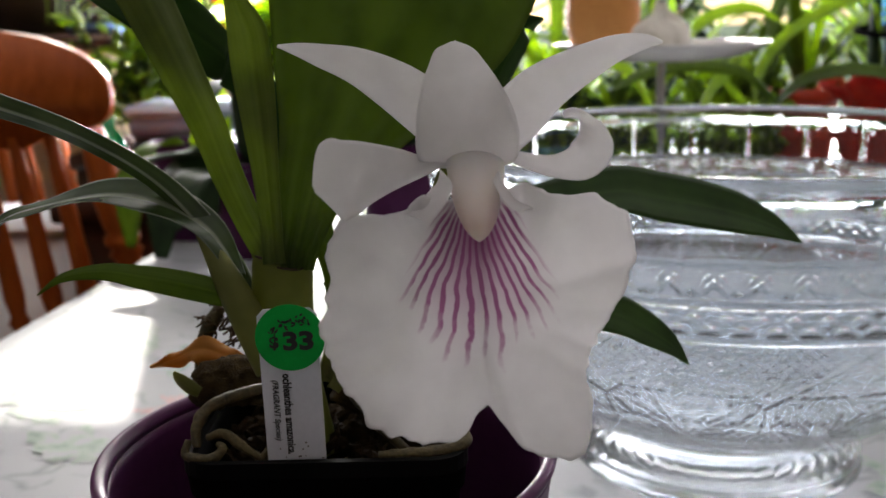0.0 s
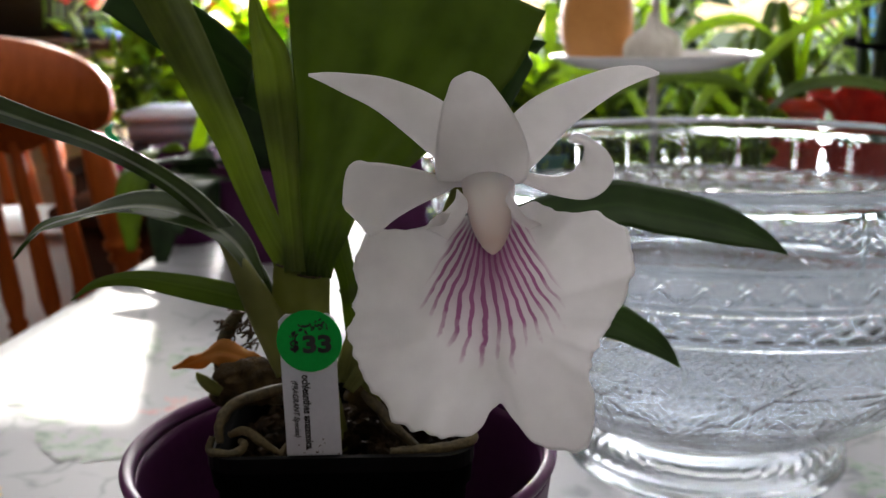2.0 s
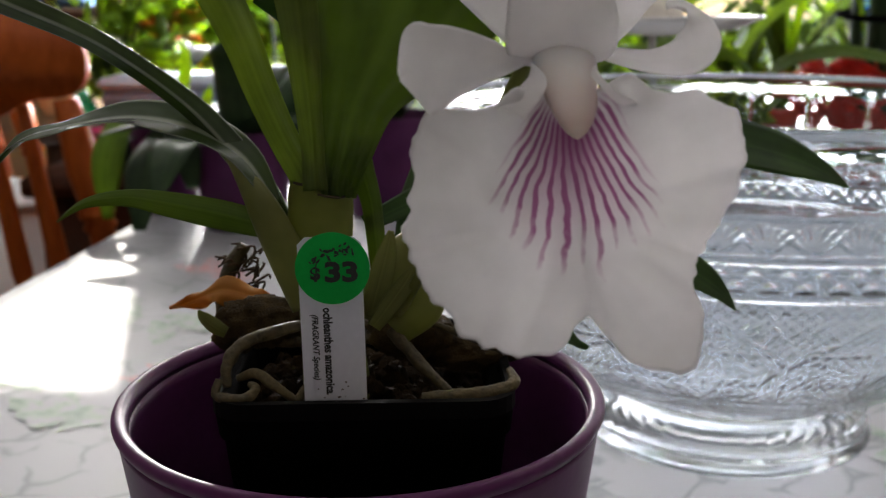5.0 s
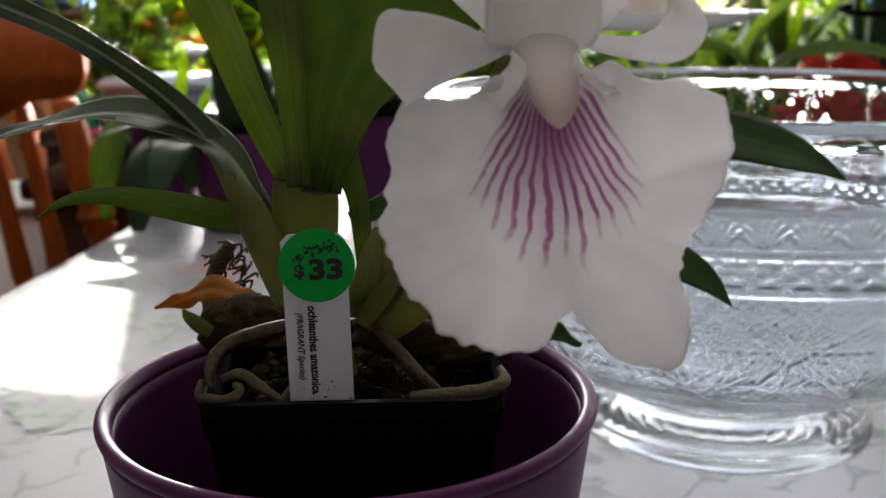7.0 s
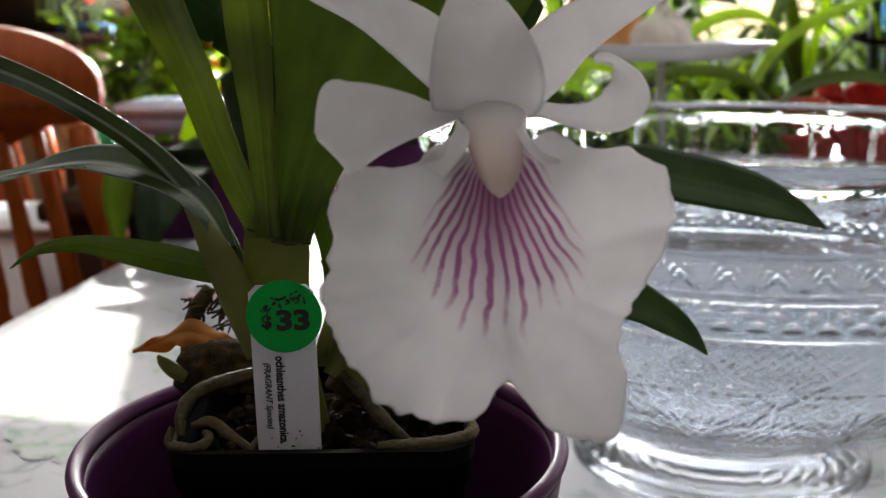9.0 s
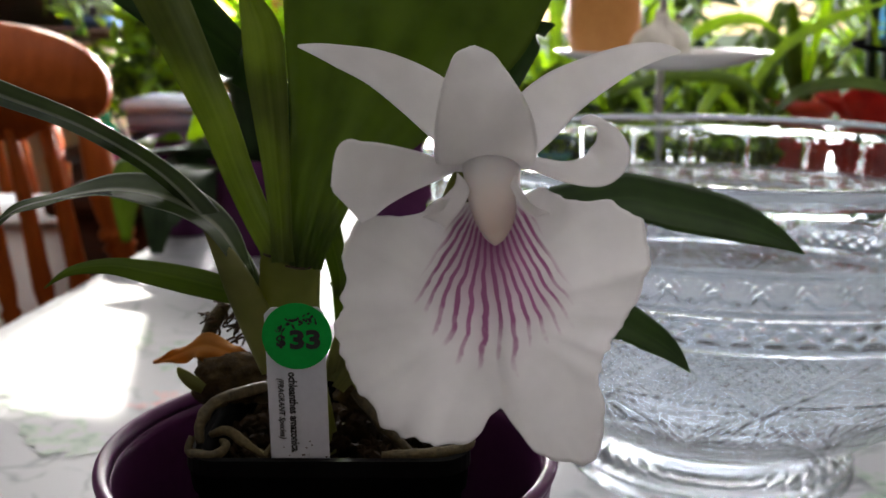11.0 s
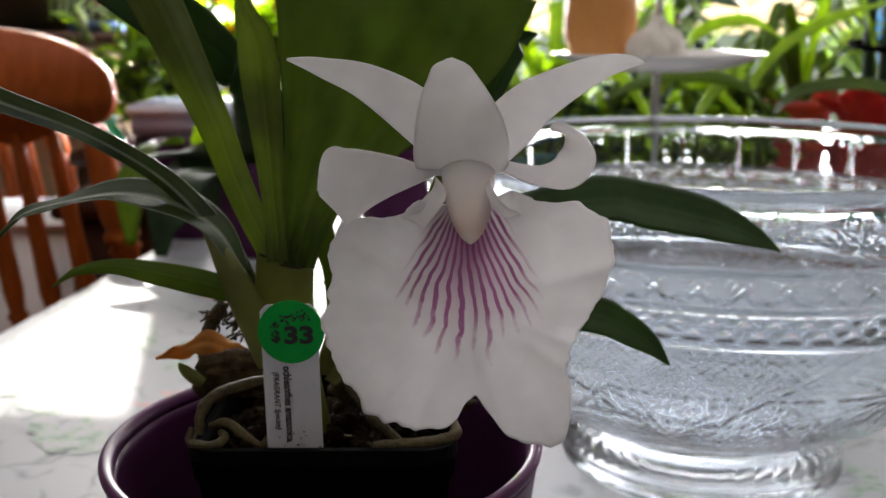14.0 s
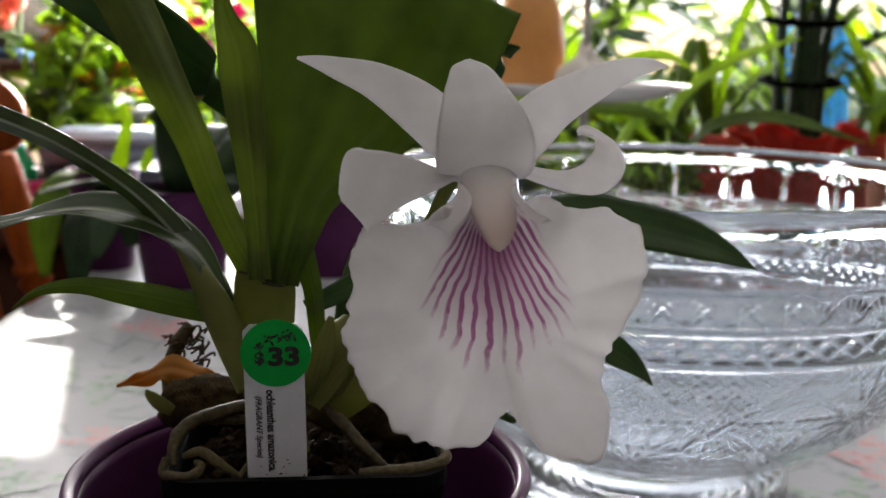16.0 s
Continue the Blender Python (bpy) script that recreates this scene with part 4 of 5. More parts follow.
part("lateral_sepal", blade([(0.0021, 0.2259, 0.2489), (-0.0035, 0.2250, 0.2541), (-0.0102, 0.2237, 0.2594), (-0.0186, 0.2222, 0.2643), (-0.0267, 0.2212, 0.2670), (-0.0314, 0.2212, 0.2684), (-0.0356, 0.2212, 0.2693)], [0.0060, 0.0062, 0.0057, 0.0042, 0.0026, 0.0015, 0.0003], [Vector((0.55, 0, 0.83)), Vector((0.4, -0.2, 0.9)), Vector((0.2, -0.3, 0.93))], 30, 12, cup=0.18, thick=0.0008), M_petal, flower, "spreading white sepal")
part("lateral_sepal", blade([(0.0118, 0.2259, 0.2487), (0.0167, 0.2256, 0.2537), (0.0216, 0.2251, 0.2584), (0.0289, 0.2242, 0.2629), (0.0365, 0.2230, 0.2667), (0.0427, 0.2224, 0.2683), (0.0470, 0.2219, 0.2683)], [0.0060, 0.0064, 0.0058, 0.0046, 0.0032, 0.0019, 0.0003], [Vector((-0.55, 0, 0.83)), Vector((-0.4, -0.2, 0.9)), Vector((-0.15, -0.3, 0.93))], 30, 12, cup=-0.18, thick=0.0008), M_petal, flower, "spreading white sepal")
part("petal", blade([(0.0030, 0.2193, 0.2455), (-0.0042, 0.2135, 0.2434), (-0.0105, 0.2071, 0.2433), (-0.0159, 0.2014, 0.2434), (-0.0196, 0.1992, 0.2434), (-0.0226, 0.1984, 0.2431), (-0.0262, 0.1975, 0.2420)], [0.0008, 0.0026, 0.0054, 0.0072, 0.0079, 0.0080, 0.0008], [Vector((0.35, 0, 0.94)), Vector((0.3, -0.1, 0.95)), Vector((-0.05, 0, 1)), Vector((-0.05, 0, 1))], 56, 20, cup=0.20, ripple=0.0007, waves=1.1, thick=0.0007), M_petal, flower, "white petal with a squared tip")
part("petal", blade([(0.0110, 0.2190, 0.2462), (0.0174, 0.2140, 0.2446), (0.0228, 0.2085, 0.2441), (0.0277, 0.2060, 0.2454), (0.0298, 0.2060, 0.2487), (0.0291, 0.2080, 0.2523), (0.0262, 0.2105, 0.2542), (0.0246, 0.2110, 0.2540)], [0.0012, 0.0017, 0.0024, 0.0040, 0.0044, 0.0032, 0.0016, 0.0005], [Vector((0, 0, 1)), Vector((-0.2, 0, 1)), Vector((-0.8, 0, 0.6)), Vector((-0.6, -0.2, -0.7))], 44, 16, cup=0.28, ripple=0.0004, waves=1.3, thick=0.0007), M_petal, flower, "white petal curled at its tip")
part("pedicel", tube([(0.0067, 0.2326, 0.2510), (0.0, 0.245, 0.238), (-0.012, 0.270, 0.205), (-0.030, 0.295, 0.165)], [0.0022, 0.0018, 0.0016, 0.0018], 10), M_sheath, orchid, "pale green flower stalk")

# ---------- plant tag ----------
TA, TB, TC = Vector((-0.0545, 0.2780, 0.1466)), Vector((-0.0373, 0.2781, 0.1468)), Vector((-0.0550, 0.2770, 0.1848))
tag = thing("plant_tag", (TA + TB) / 2, "white plastic plant tag with a green price sticker", "plant tag")
TU = (TB - TA).normalized()
TV = (TC - TA)
TV = (TV - TU * TV.dot(TU)).normalized()
TN = TU.cross(TV)
TW = (TB - TA).length


def on_tag(u, v, d=0.0):
    return TA + TU * u + TV * v + TN * d


bm = bmesh.new()
outline = [(0, -0.006), (TW, -0.006), (TW, 0.046), (TW - 0.002, 0.048), (0.002, 0.048), (0, 0.046)]
front, back = [bm.verts.new(on_tag(u, v)) for u, v in outline], [bm.verts.new(on_tag(u, v, -0.0006)) for u, v in outline]
bm.faces.new(front), bm.faces.new(back[::-1])
for k in range(6):
    bm.faces.new((front[k], back[k], back[(k + 1) % 6], front[(k + 1) % 6]))
part("tag_body", bm, M_tag, tag, smooth=False)
SC = Vector((-0.0457, 0.2764, 0.1863))
SR = 0.0100
bm = bmesh.new()
ring_a, ring_b = [], []
for k in range(64):
    th = 6.2832 * k / 64
    o = SC + TU * (SR * math.cos(th)) + TV * (SR * math.sin(th))
    ring_a.append(bm.verts.new(o + TN * 0.0004)), ring_b.append(bm.verts.new(o + TN * 0.0002))
bm.faces.new(ring_a), bm.faces.new(ring_b[::-1])
for k in range(64):
    bm.faces.new((ring_a[k], ring_b[k], ring_b[(k + 1) % 64], ring_a[(k + 1) % 64]))
sticker = part("price_sticker", bm, M_sticker, tag, "round bright green price sticker", smooth=False)


def lettering(name, words, at, right, up, size, parent, bold=0.0, shear=0.0, wide=1.0):
    """Words as a thin mesh, in the built-in font."""
    c = bpy.data.curves.new(name, "FONT")
    c.body, c.size, c.extrude, c.align_x, c.align_y, c.offset, c.shear = words, size, 0.00004, "CENTER", "CENTER", bold, shear
    c.resolution_u = 3
    tmp = bpy.data.objects.new(name, c)
    scene.collection.objects.link(tmp)
    me = bpy.data.meshes.new_from_object(tmp.evaluated_get(bpy.context.evaluated_depsgraph_get()))
    bpy.data.objects.remove(tmp)
    m = Matrix((right, up, right.cross(up))).transposed().to_4x4()
    m.translation = at
    me.transform(m @ Matrix.Diagonal((wide, 1, 1, 1)))
    me.materials.append(M_ink)
    ob = new(name, me)
    ob.parent = parent
    if parent.parent is None:
        ob.matrix_parent_inverse = Matrix.Translation(parent.location).inverted()
    return ob


lettering("price", "33", SC + TU * 0.0024 - TV * 0.0012 + TN * 0.0006, TU, TV, 0.0074, sticker, 0.00034, 0.0, 1.25)
lettering("dollar_sign", "$", SC - TU * 0.0046 - TV * 0.0014 + TN * 0.0006, TU, TV, 0.0046, sticker, 0.0002, 0.0, 1.1)
for k in range(44):
    a = random.uniform(-1, 1)
    o = SC + TU * (0.0056 * a) + TV * (0.0046 + 0.0018 * a - 0.0012 * a * a + random.uniform(-0.0014, 0.0014)) + TN * 0.0005
    turn = random.uniform(0, 6.28)
    d = TU * math.cos(turn) + TV * math.sin(turn)
    part("inked_leaf", blade([o, o + d * 0.0005, o + d * 0.0010], [0.00008, random.uniform(0.0002, 0.0004), 0.00005], d.cross(TN), 4, 2, thick=0.0001), M_ink, sticker)
lettering("species_name", "ochleanthes amazonica", on_tag(TW * 0.42, 0.0160, 0.0002), -TV, TU, 0.0034, tag, 0.00010, 0.0, 0.79)
lettering("species_note", "(FRAGRANT Species)", on_tag(TW * 0.22, 0.0172, 0.0002), -TV, TU, 0.0024, tag, 0.00004, 0.25, 0.88)
for k in range(14):
    b = bmesh.new()
    u, v, s = random.uniform(0.2, 0.95) * TW, random.uniform(0.0005, 0.008), random.uniform(0.00012, 0.0004)
    pts = [b.verts.new(on_tag(u + s * math.cos(q), v + s * 0.8 * math.sin(q), 0.0002)) for q in (0, 1.2, 2.3, 3.4, 4.6, 5.4)]
    b.faces.new(pts)
    part("speck", b, M_twig, tag, smooth=False)

# ---------- crystal bowl ----------
BX, BY = 0.167, 0.606
bowl = thing("crystal_bowl", (BX, BY, 0), "large clear cut-crystal footed bowl on the tablecloth", "bowl")


def groove(distance, width, depth):
    return -depth * max(0.0, 1 - abs(distance) / width)


def cut(th, r, z, i):
    """The cutting of the glass: scooped panels under a plain collar, a band of fans, a notched band, and stars on the belly."""
    if i >= SPLIT:
        return r, z
    d = 0.0
    if 0.163 < z < 0.1915:
        across = (th * 26 / 6.2832) % 1.0
        edge = min(across, 1 - across) * 6.2832 / 26 * 0.18
        d = -0.0006 * (1 - (2 * across - 1) ** 2) * min(1, (z - 0.163) / 0.002, (0.1915 - z) / 0.002) + groove(edge, 0.0016, 0.0012)
        d -= 0.0045 * (0.1915 - z) / 0.0285  # each panel slopes in below the thick collar
        d += groove(0.1915 - z - 0.002 - 0.005 * (2 * across - 1) ** 2, 0.0014, 0.0009)
    elif 0.148 < z <= 0.162:
        for shift, low, sign in ((0.0, 0.148, 1), (0.5, 0.148, 1)):
            a = ((th * 28 / 6.2832 + shift) % 1.0 - 0.5) * 6.2832 / 28 * 0.177
            far, way = math.hypot(a, z - low), math.atan2(a, sign * (z - low) + 1e-6)
            if far < 0.0138 and abs(way) < 1.1:
                near = round(way / 0.30) * 0.30
                d += groove(far * math.sin(way - near), 0.0012, 0.0019 * min(1, far / 0.005))
    elif 0.1325 < z <= 0.1425:
        d = -0.0026 * abs(math.sin(th * 38 + (z - 0.1325) * 314)) * abs(math.sin(th * 38 - (z - 0.1325) * 314))
    elif 0.034 < z <= 0.126:
        # stars of sixteen rays, a lozenge lattice between them and a fine hatch inside it
        for shift, high, size in ((0.0, 0.098, 0.036), (0.5, 0.064, 0.030)):
            a = ((th * 13 / 6.2832 + shift) % 1.0 - 0.5) * 6.2832 / 13 * r
            far, way = math.hypot(a, (z - high) * 1.25), math.atan2((z - high) * 1.25, a)
            if far < size:
                near = round(way / 0.3927) * 0.3927
                d += groove(far * math.sin(way - near), 0.0015 * (1.15 - far / size), 0.0008)
        for k in (1, -1):
            d += groove(math.sin(6.5 * th + k * z * 52) * r / 6.5, 0.0014, 0.0007)
            d += groove(math.sin(78 * th + k * z * 560) * r / 78, 0.0010, 0.00038)
    elif 0.0135 < z < 0.0245:
        d = -0.0016 * abs(math.sin(th * 24)) ** 0.7
    return r + d, z


outer = [(0.02, 0.006), (0.06, 0.005), (0.076, 0.002), (0.081, 0.0), (0.086, 0.0), (0.0885, 0.0015), (0.0890, 0.004), (0.0880, 0.0065), (0.0862, 0.008), (0.0866, 0.010), (0.0880, 0.0115), (0.0872, 0.013), (0.0862, 0.0142), (0.0868, 0.017), (0.0868, 0.0205), (0.0850, 0.0238), (0.0800, 0.0258), (0.0745, 0.0272), (0.0720, 0.0290), (0.0740, 0.0312)]
belly = [(0.080, 0.034), (0.100, 0.041), (0.118, 0.051), (0.133, 0.062), (0.147, 0.0755), (0.159, 0.0905), (0.1685, 0.1055), (0.1745, 0.119), (0.1765, 0.127)]
for a, b in zip(belly, belly[1:]):
    outer += [(a[0] + (b[0] - a[0]) * k / 14, a[1] + (b[1] - a[1]) * k / 14) for k in range(14)]
outer += [(0.1775, 0.1272), (0.1790, 0.1285), (0.1790, 0.1305), (0.1775, 0.132)] + [(0.1778, 0.1326 + k * 0.0011) for k in range(10)] + [(0.1775, 0.1432), (0.1795, 0.1445), (0.1795, 0.1465), (0.1780, 0.1478)]
outer += [(0.1790, 0.1484 + k * 0.0009) for k in range(16)] + [(0.1785, 0.1624), (0.1800, 0.1627)]
outer += [(0.1805, 0.1631 + k * 0.0020) for k in range(15)] + [(0.1812, 0.1922), (0.1820, 0.1938), (0.1824, 0.199), (0.1818, 0.2015), (0.1800, 0.203)]
SPLIT = len(outer)
inner = [(0.1760, 0.203), (0.1742, 0.2015), (0.1735, 0.197), (0.1732, 0.185), (0.1722, 0.160), (0.169, 0.13), (0.159, 0.105), (0.144, 0.082), (0.123, 0.062), (0.093, 0.046), (0.06, 0.038), (0.02, 0.036)]
body = part("bowl_body", lathe(outer + inner, (BX, BY, 0.0005), 1300, cut), M_crystal, bowl)
body.visible_shadow = False


# ---------- chair ----------
def turned(parent, name, a, b, profile, material, seg=14):
    """A turned bar from a to b; profile of (share of length, radius)."""
    bm = bmesh.new()
    a, b = Vector(a), Vector(b)
    d = (b - a).normalized()
    s = d.cross(Vector((0, 1, 0))).normalized()
    q = d.cross(s)
    rows = []
    for t, r in profile:
        c = a + (b - a) * t
        rows.append([bm.verts.new(c + s * (r * math.cos(6.2832 * k / seg)) + q * (r * math.sin(6.2832 * k / seg))) for k in range(seg)])
    for m, n in zip(rows, rows[1:]):
        for k in range(seg):
            bm.faces.new((m[k], m[(k + 1) % seg], n[(k + 1) % seg], n[k]))
    bm.faces.new(rows[0][::-1]), bm.faces.new(rows[-1])
    return part(name, bm, material, parent)


CY = 1.36
chair = thing("dining_chair", (-0.66, 1.55, FLOOR), "honey-stained wooden dining chair with turned spindles", "chair")
bm = bmesh.new()
front, back = [], []
n = 60
for k in range(n):
    t = 6.2832 * k / n
    c, s = math.cos(t), math.sin(t)
    x = 0.225 * math.copysign(abs(c) ** 0.75, c)
    z = 0.072 * math.copysign(abs(s) ** 0.75, s)
    if s > 0:
        z += 0.020 * math.cos(x / 0.225 * 1.57) - 0.010
    else:
        z += 0.016 * math.cos(x / 0.225 * 9.4) * (1 - abs(x) / 0.3)
    y = 0.05 * (1 - (x / 0.225) ** 2)
    front.append(bm.verts.new((-0.668 + x, CY + y - 0.011, 0.188 + z)))
    back.append(bm.verts.new((-0.668 + x, CY + y + 0.011, 0.188 + z)))
bm.faces.new(front), bm.faces.new(back[::-1])
for k in range(n):
    bm.faces.new((front[k], back[k], back[(k + 1) % n], front[(k + 1) % n]))
bmesh.ops.bevel(bm, geom=[e for e in bm.edges if len(e.link_faces) == 2 and e.calc_face_angle(0) > 1], offset=0.005, segments=3, affect="EDGES")
part("crest_rail", bm, M_oak, chair, "broad rounded crest rail")
POST = [(0, 0.016), (0.10, 0.021), (0.22, 0.024), (0.30, 0.022), (0.33, 0.018), (0.345, 0.025), (0.365, 0.025), (0.38, 0.018), (0.40, 0.024), (0.42, 0.018), (0.47, 0.020), (0.60, 0.025), (0.70, 0.023), (0.74, 0.018), (0.76, 0.024), (0.79, 0.018), (1, 0.017)]
SPIN = [(0, 0.008), (0.15, 0.011), (0.35, 0.013), (0.55, 0.015), (0.62, 0.011), (0.645, 0.016), (0.665, 0.011), (0.69, 0.016), (0.71, 0.011), (1, 0.010)]
turned(chair, "post", (-0.478, CY + 0.01, 0.135), (-0.415, CY + 0.06, -0.30), POST, M_oak)
turned(chair, "post", (-0.858, CY + 0.01, 0.135), (-0.860, CY + 0.06, -0.30), POST, M_oak)
for k in range(6):
    x = -0.545 - 0.050 * k
    turned(chair, "spindle", (x, CY + 0.035, 0.125), (x + 0.042 - 0.008 * k, CY + 0.075, -0.30), SPIN, M_oak)
seat = slab(-0.88, -0.42, CY - 0.01, CY + 0.42, -0.335, -0.295, 0.012)
part("seat", seat, M_oak, chair)
for x, y in ((-0.84, CY + 0.03), (-0.46, CY + 0.03), (-0.82, CY + 0.38), (-0.48, CY + 0.38)):
    turned(chair, "leg", (x, y, -0.33), (x + 0.06 * (x + 0.65), y, FLOOR), POST, M_oak)

far_chair = copy_thing(chair, pose(-1.02, 2.30, FLOOR))
tagged(far_chair, "honey-stained wooden dining chair standing against the wall", "chair")

# ---------- orchids in purple pots behind ----------
for x, y, r, h, leaves in ((-0.222, 1.20, 0.062, 0.115, ((200, 0.13, 0.02, 0.030, 0), (-35, 0.10, 0.03, 0.034, 0), (75, 0.1, 0.08, 0.034, 0))),
                           (-0.050, 1.26, 0.066, 0.125, ((30, 0.12, 0.06, 0.03, 0), (160, 0.09, 0.08, 0.03, 0), (-90, 0.08, 0.06, 0.028, 0))),
                           (-0.335, 1.30, 0.045, 0.125, ((-30, 0.10, 0.02, 0.026, 0), (200, 0.05, -0.02, 0.02, 0)))):
    cachepot(x, y, r, h, "glossy purple ceramic pot behind the flowering orchid", "purple pots behind")
    plant = thing("potted_orchid", (x, y, h * 0.9), "leafy orchid with broad dark strap leaves, not flowering", "orchid", "orchids behind")
    part("bark", lathe([(0.001, h * 0.9), (r * 0.5, h * 0.91), (r * 0.86, h * 0.88), (r * 0.80, h * 0.7), (0.001, h * 0.7)], (x, y, 0), 24), M_bark, plant)
    for a, reach, rise, w, lit in leaves:
        d = Vector((math.cos(radians(a)), math.sin(radians(a)), 0))
        o = Vector((x, y, h * 0.88))
        part("leaf", blade([o, o + d * reach * 0.35 + UP * rise * 0.75, o + d * reach * 0.8 + UP * rise, o + d * reach * 1.25 + UP * rise * 0.62], [0.012, w, w * 1.05, 0.004], Vector((-d.y, d.x, 0.1)), 18, 7, fold=0.18, thick=0.002), M_mid if lit else M_blade_dark, plant)

tall = thing("potted_orchid", (-0.22, 1.2, 0.10), "orchid with upright broad dark leaves and bright shoots", "orchid", "orchids behind")
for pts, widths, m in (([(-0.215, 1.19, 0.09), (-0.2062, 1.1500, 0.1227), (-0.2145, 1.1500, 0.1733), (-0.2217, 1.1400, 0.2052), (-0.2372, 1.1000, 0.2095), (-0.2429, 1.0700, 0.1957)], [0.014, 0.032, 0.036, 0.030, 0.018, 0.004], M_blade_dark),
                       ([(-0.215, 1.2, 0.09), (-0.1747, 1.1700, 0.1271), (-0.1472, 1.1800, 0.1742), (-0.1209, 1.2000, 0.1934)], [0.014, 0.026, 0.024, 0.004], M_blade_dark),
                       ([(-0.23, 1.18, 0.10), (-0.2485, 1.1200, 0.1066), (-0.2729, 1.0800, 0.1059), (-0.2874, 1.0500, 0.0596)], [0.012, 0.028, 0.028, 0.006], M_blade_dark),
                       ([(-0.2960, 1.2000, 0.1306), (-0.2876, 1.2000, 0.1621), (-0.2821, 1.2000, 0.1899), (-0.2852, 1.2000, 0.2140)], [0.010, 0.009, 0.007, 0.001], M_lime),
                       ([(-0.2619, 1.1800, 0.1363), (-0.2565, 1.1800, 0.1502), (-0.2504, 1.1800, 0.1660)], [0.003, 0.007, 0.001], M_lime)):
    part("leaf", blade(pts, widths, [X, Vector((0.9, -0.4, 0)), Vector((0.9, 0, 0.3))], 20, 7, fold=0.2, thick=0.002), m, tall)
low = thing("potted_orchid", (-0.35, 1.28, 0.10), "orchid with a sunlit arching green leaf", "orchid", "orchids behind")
# sun on the first leaf is put into its paler green
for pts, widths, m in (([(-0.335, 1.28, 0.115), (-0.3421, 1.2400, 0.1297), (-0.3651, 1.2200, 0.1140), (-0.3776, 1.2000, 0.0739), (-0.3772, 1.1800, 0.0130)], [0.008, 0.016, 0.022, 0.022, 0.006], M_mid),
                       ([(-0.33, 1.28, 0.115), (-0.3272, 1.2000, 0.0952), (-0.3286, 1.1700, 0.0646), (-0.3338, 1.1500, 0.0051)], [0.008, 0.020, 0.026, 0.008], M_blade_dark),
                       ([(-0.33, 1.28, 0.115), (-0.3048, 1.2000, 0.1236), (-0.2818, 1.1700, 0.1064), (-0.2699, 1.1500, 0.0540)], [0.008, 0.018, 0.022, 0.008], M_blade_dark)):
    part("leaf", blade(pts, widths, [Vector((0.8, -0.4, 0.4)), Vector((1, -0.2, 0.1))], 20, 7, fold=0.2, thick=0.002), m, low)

# ---------- serving stand with squash and garlic ----------
SX, SY, SZ = 0.236, 1.12, 0.233
stand = thing("serving_stand", (SX, SY, 0), "white porcelain plate on a slim metal stand", "serving stand")
part("plate", lathe([(0.010, 0.0), (0.055, 0.001), (0.085, 0.006), (0.112, 0.0165), (0.1165, 0.019), (0.115, 0.0205), (0.110, 0.019), (0.083, 0.0095), (0.053, 0.005), (0.010, 0.004)], (SX, SY, SZ - 0.012), 64), M_white_plate, stand, "white porcelain plate")
part("rod", tube([(SX, SY, 0.01), (SX, SY, 0.2), (SX, SY, 0.40)], [0.0045, 0.0045, 0.004], 12, 10), M_steel, stand, "slim steel rod")
part("base", lathe([(0.06, 0.0), (0.062, 0.003), (0.05, 0.008), (0.012, 0.014), (0.006, 0.02)], (SX, SY, 0.0005), 40), M_steel, stand)
ring = [(SX + 0.018 * math.cos(a), SY - 0.004, 0.325 + 0.018 * math.sin(a)) for a in [k * 6.2832 / 16 for k in range(17)]]
part("ring_handle", tube(ring, [0.002, 0.002], 8, 48), M_steel, stand)
GX, GY = 0.174, 1.135
squash = thing("squash", (GX, GY, SZ), "smooth peach-orange squash standing on the plate", "squash")
part("squash_body", lathe([(0.006, -0.002), (0.026, 0.0), (0.0345, 0.008), (0.0395, 0.024), (0.041, 0.042), (0.040, 0.058), (0.0375, 0.074), (0.034, 0.088), (0.029, 0.100), (0.023, 0.109), (0.014, 0.116), (0.005, 0.119)], (GX, GY, SZ), 48, lambda th, r, z, i: (r * (1 + 0.012 * math.cos(5 * th)), z)), M_squash, squash)
part("squash_stalk", tube([(GX, GY, SZ + 0.117), (GX + 0.002, GY, SZ + 0.128), (GX + 0.005, GY, SZ + 0.135)], [0.006, 0.004, 0.005], 8, 8), M_root, squash)
HX, HY = 0.226, 1.082
garlic = thing("garlic_bulb", (HX, HY, SZ), "papery white garlic bulb on the plate", "garlic")
part("bulb", lathe([(0.010, -0.004), (0.022, -0.001), (0.029, 0.008), (0.0295, 0.017), (0.025, 0.025), (0.017, 0.031), (0.010, 0.035), (0.007, 0.041), (0.006, 0.047)], (HX, HY, SZ), 72, lambda th, r, z, i: (r * (0.86 + 0.26 * abs(math.sin(3 * th + 0.4)) ** 0.7 + 0.06 * math.sin(2 * th + 1)), z * (1 + 0.12 * math.sin(th * 2 + 0.5)) + 0.002 * math.sin(5 * th))), M_garlic, garlic)
part("root_plate", lathe([(0.010, -0.004), (0.012, 0.001), (0.008, 0.005)], (HX - 0.004, HY - 0.021, SZ + 0.004), 16), M_twig, garlic)


# ---------- bench by the window with its pots ----------
bench = thing("plant_bench", (0.55, 2.0, FLOOR), "brown wooden plant bench below the window", "bench")
part("bench_top", slab(-0.25, 1.75, 1.70, 2.30, -0.03, 0.008, 0.004), M_white_box, bench)
part("front_rail", slab(-0.25, 1.75, 1.685, 1.699, -0.05, 0.004, 0.003), M_bench, bench)
for x, y in ((-0.2, 1.75), (1.7, 1.75), (-0.2, 2.25), (1.7, 2.25)):
    part("leg", slab(x - 0.025, x + 0.025, y - 0.025, y + 0.025, FLOOR, -0.03, 0.004), M_bench, bench)


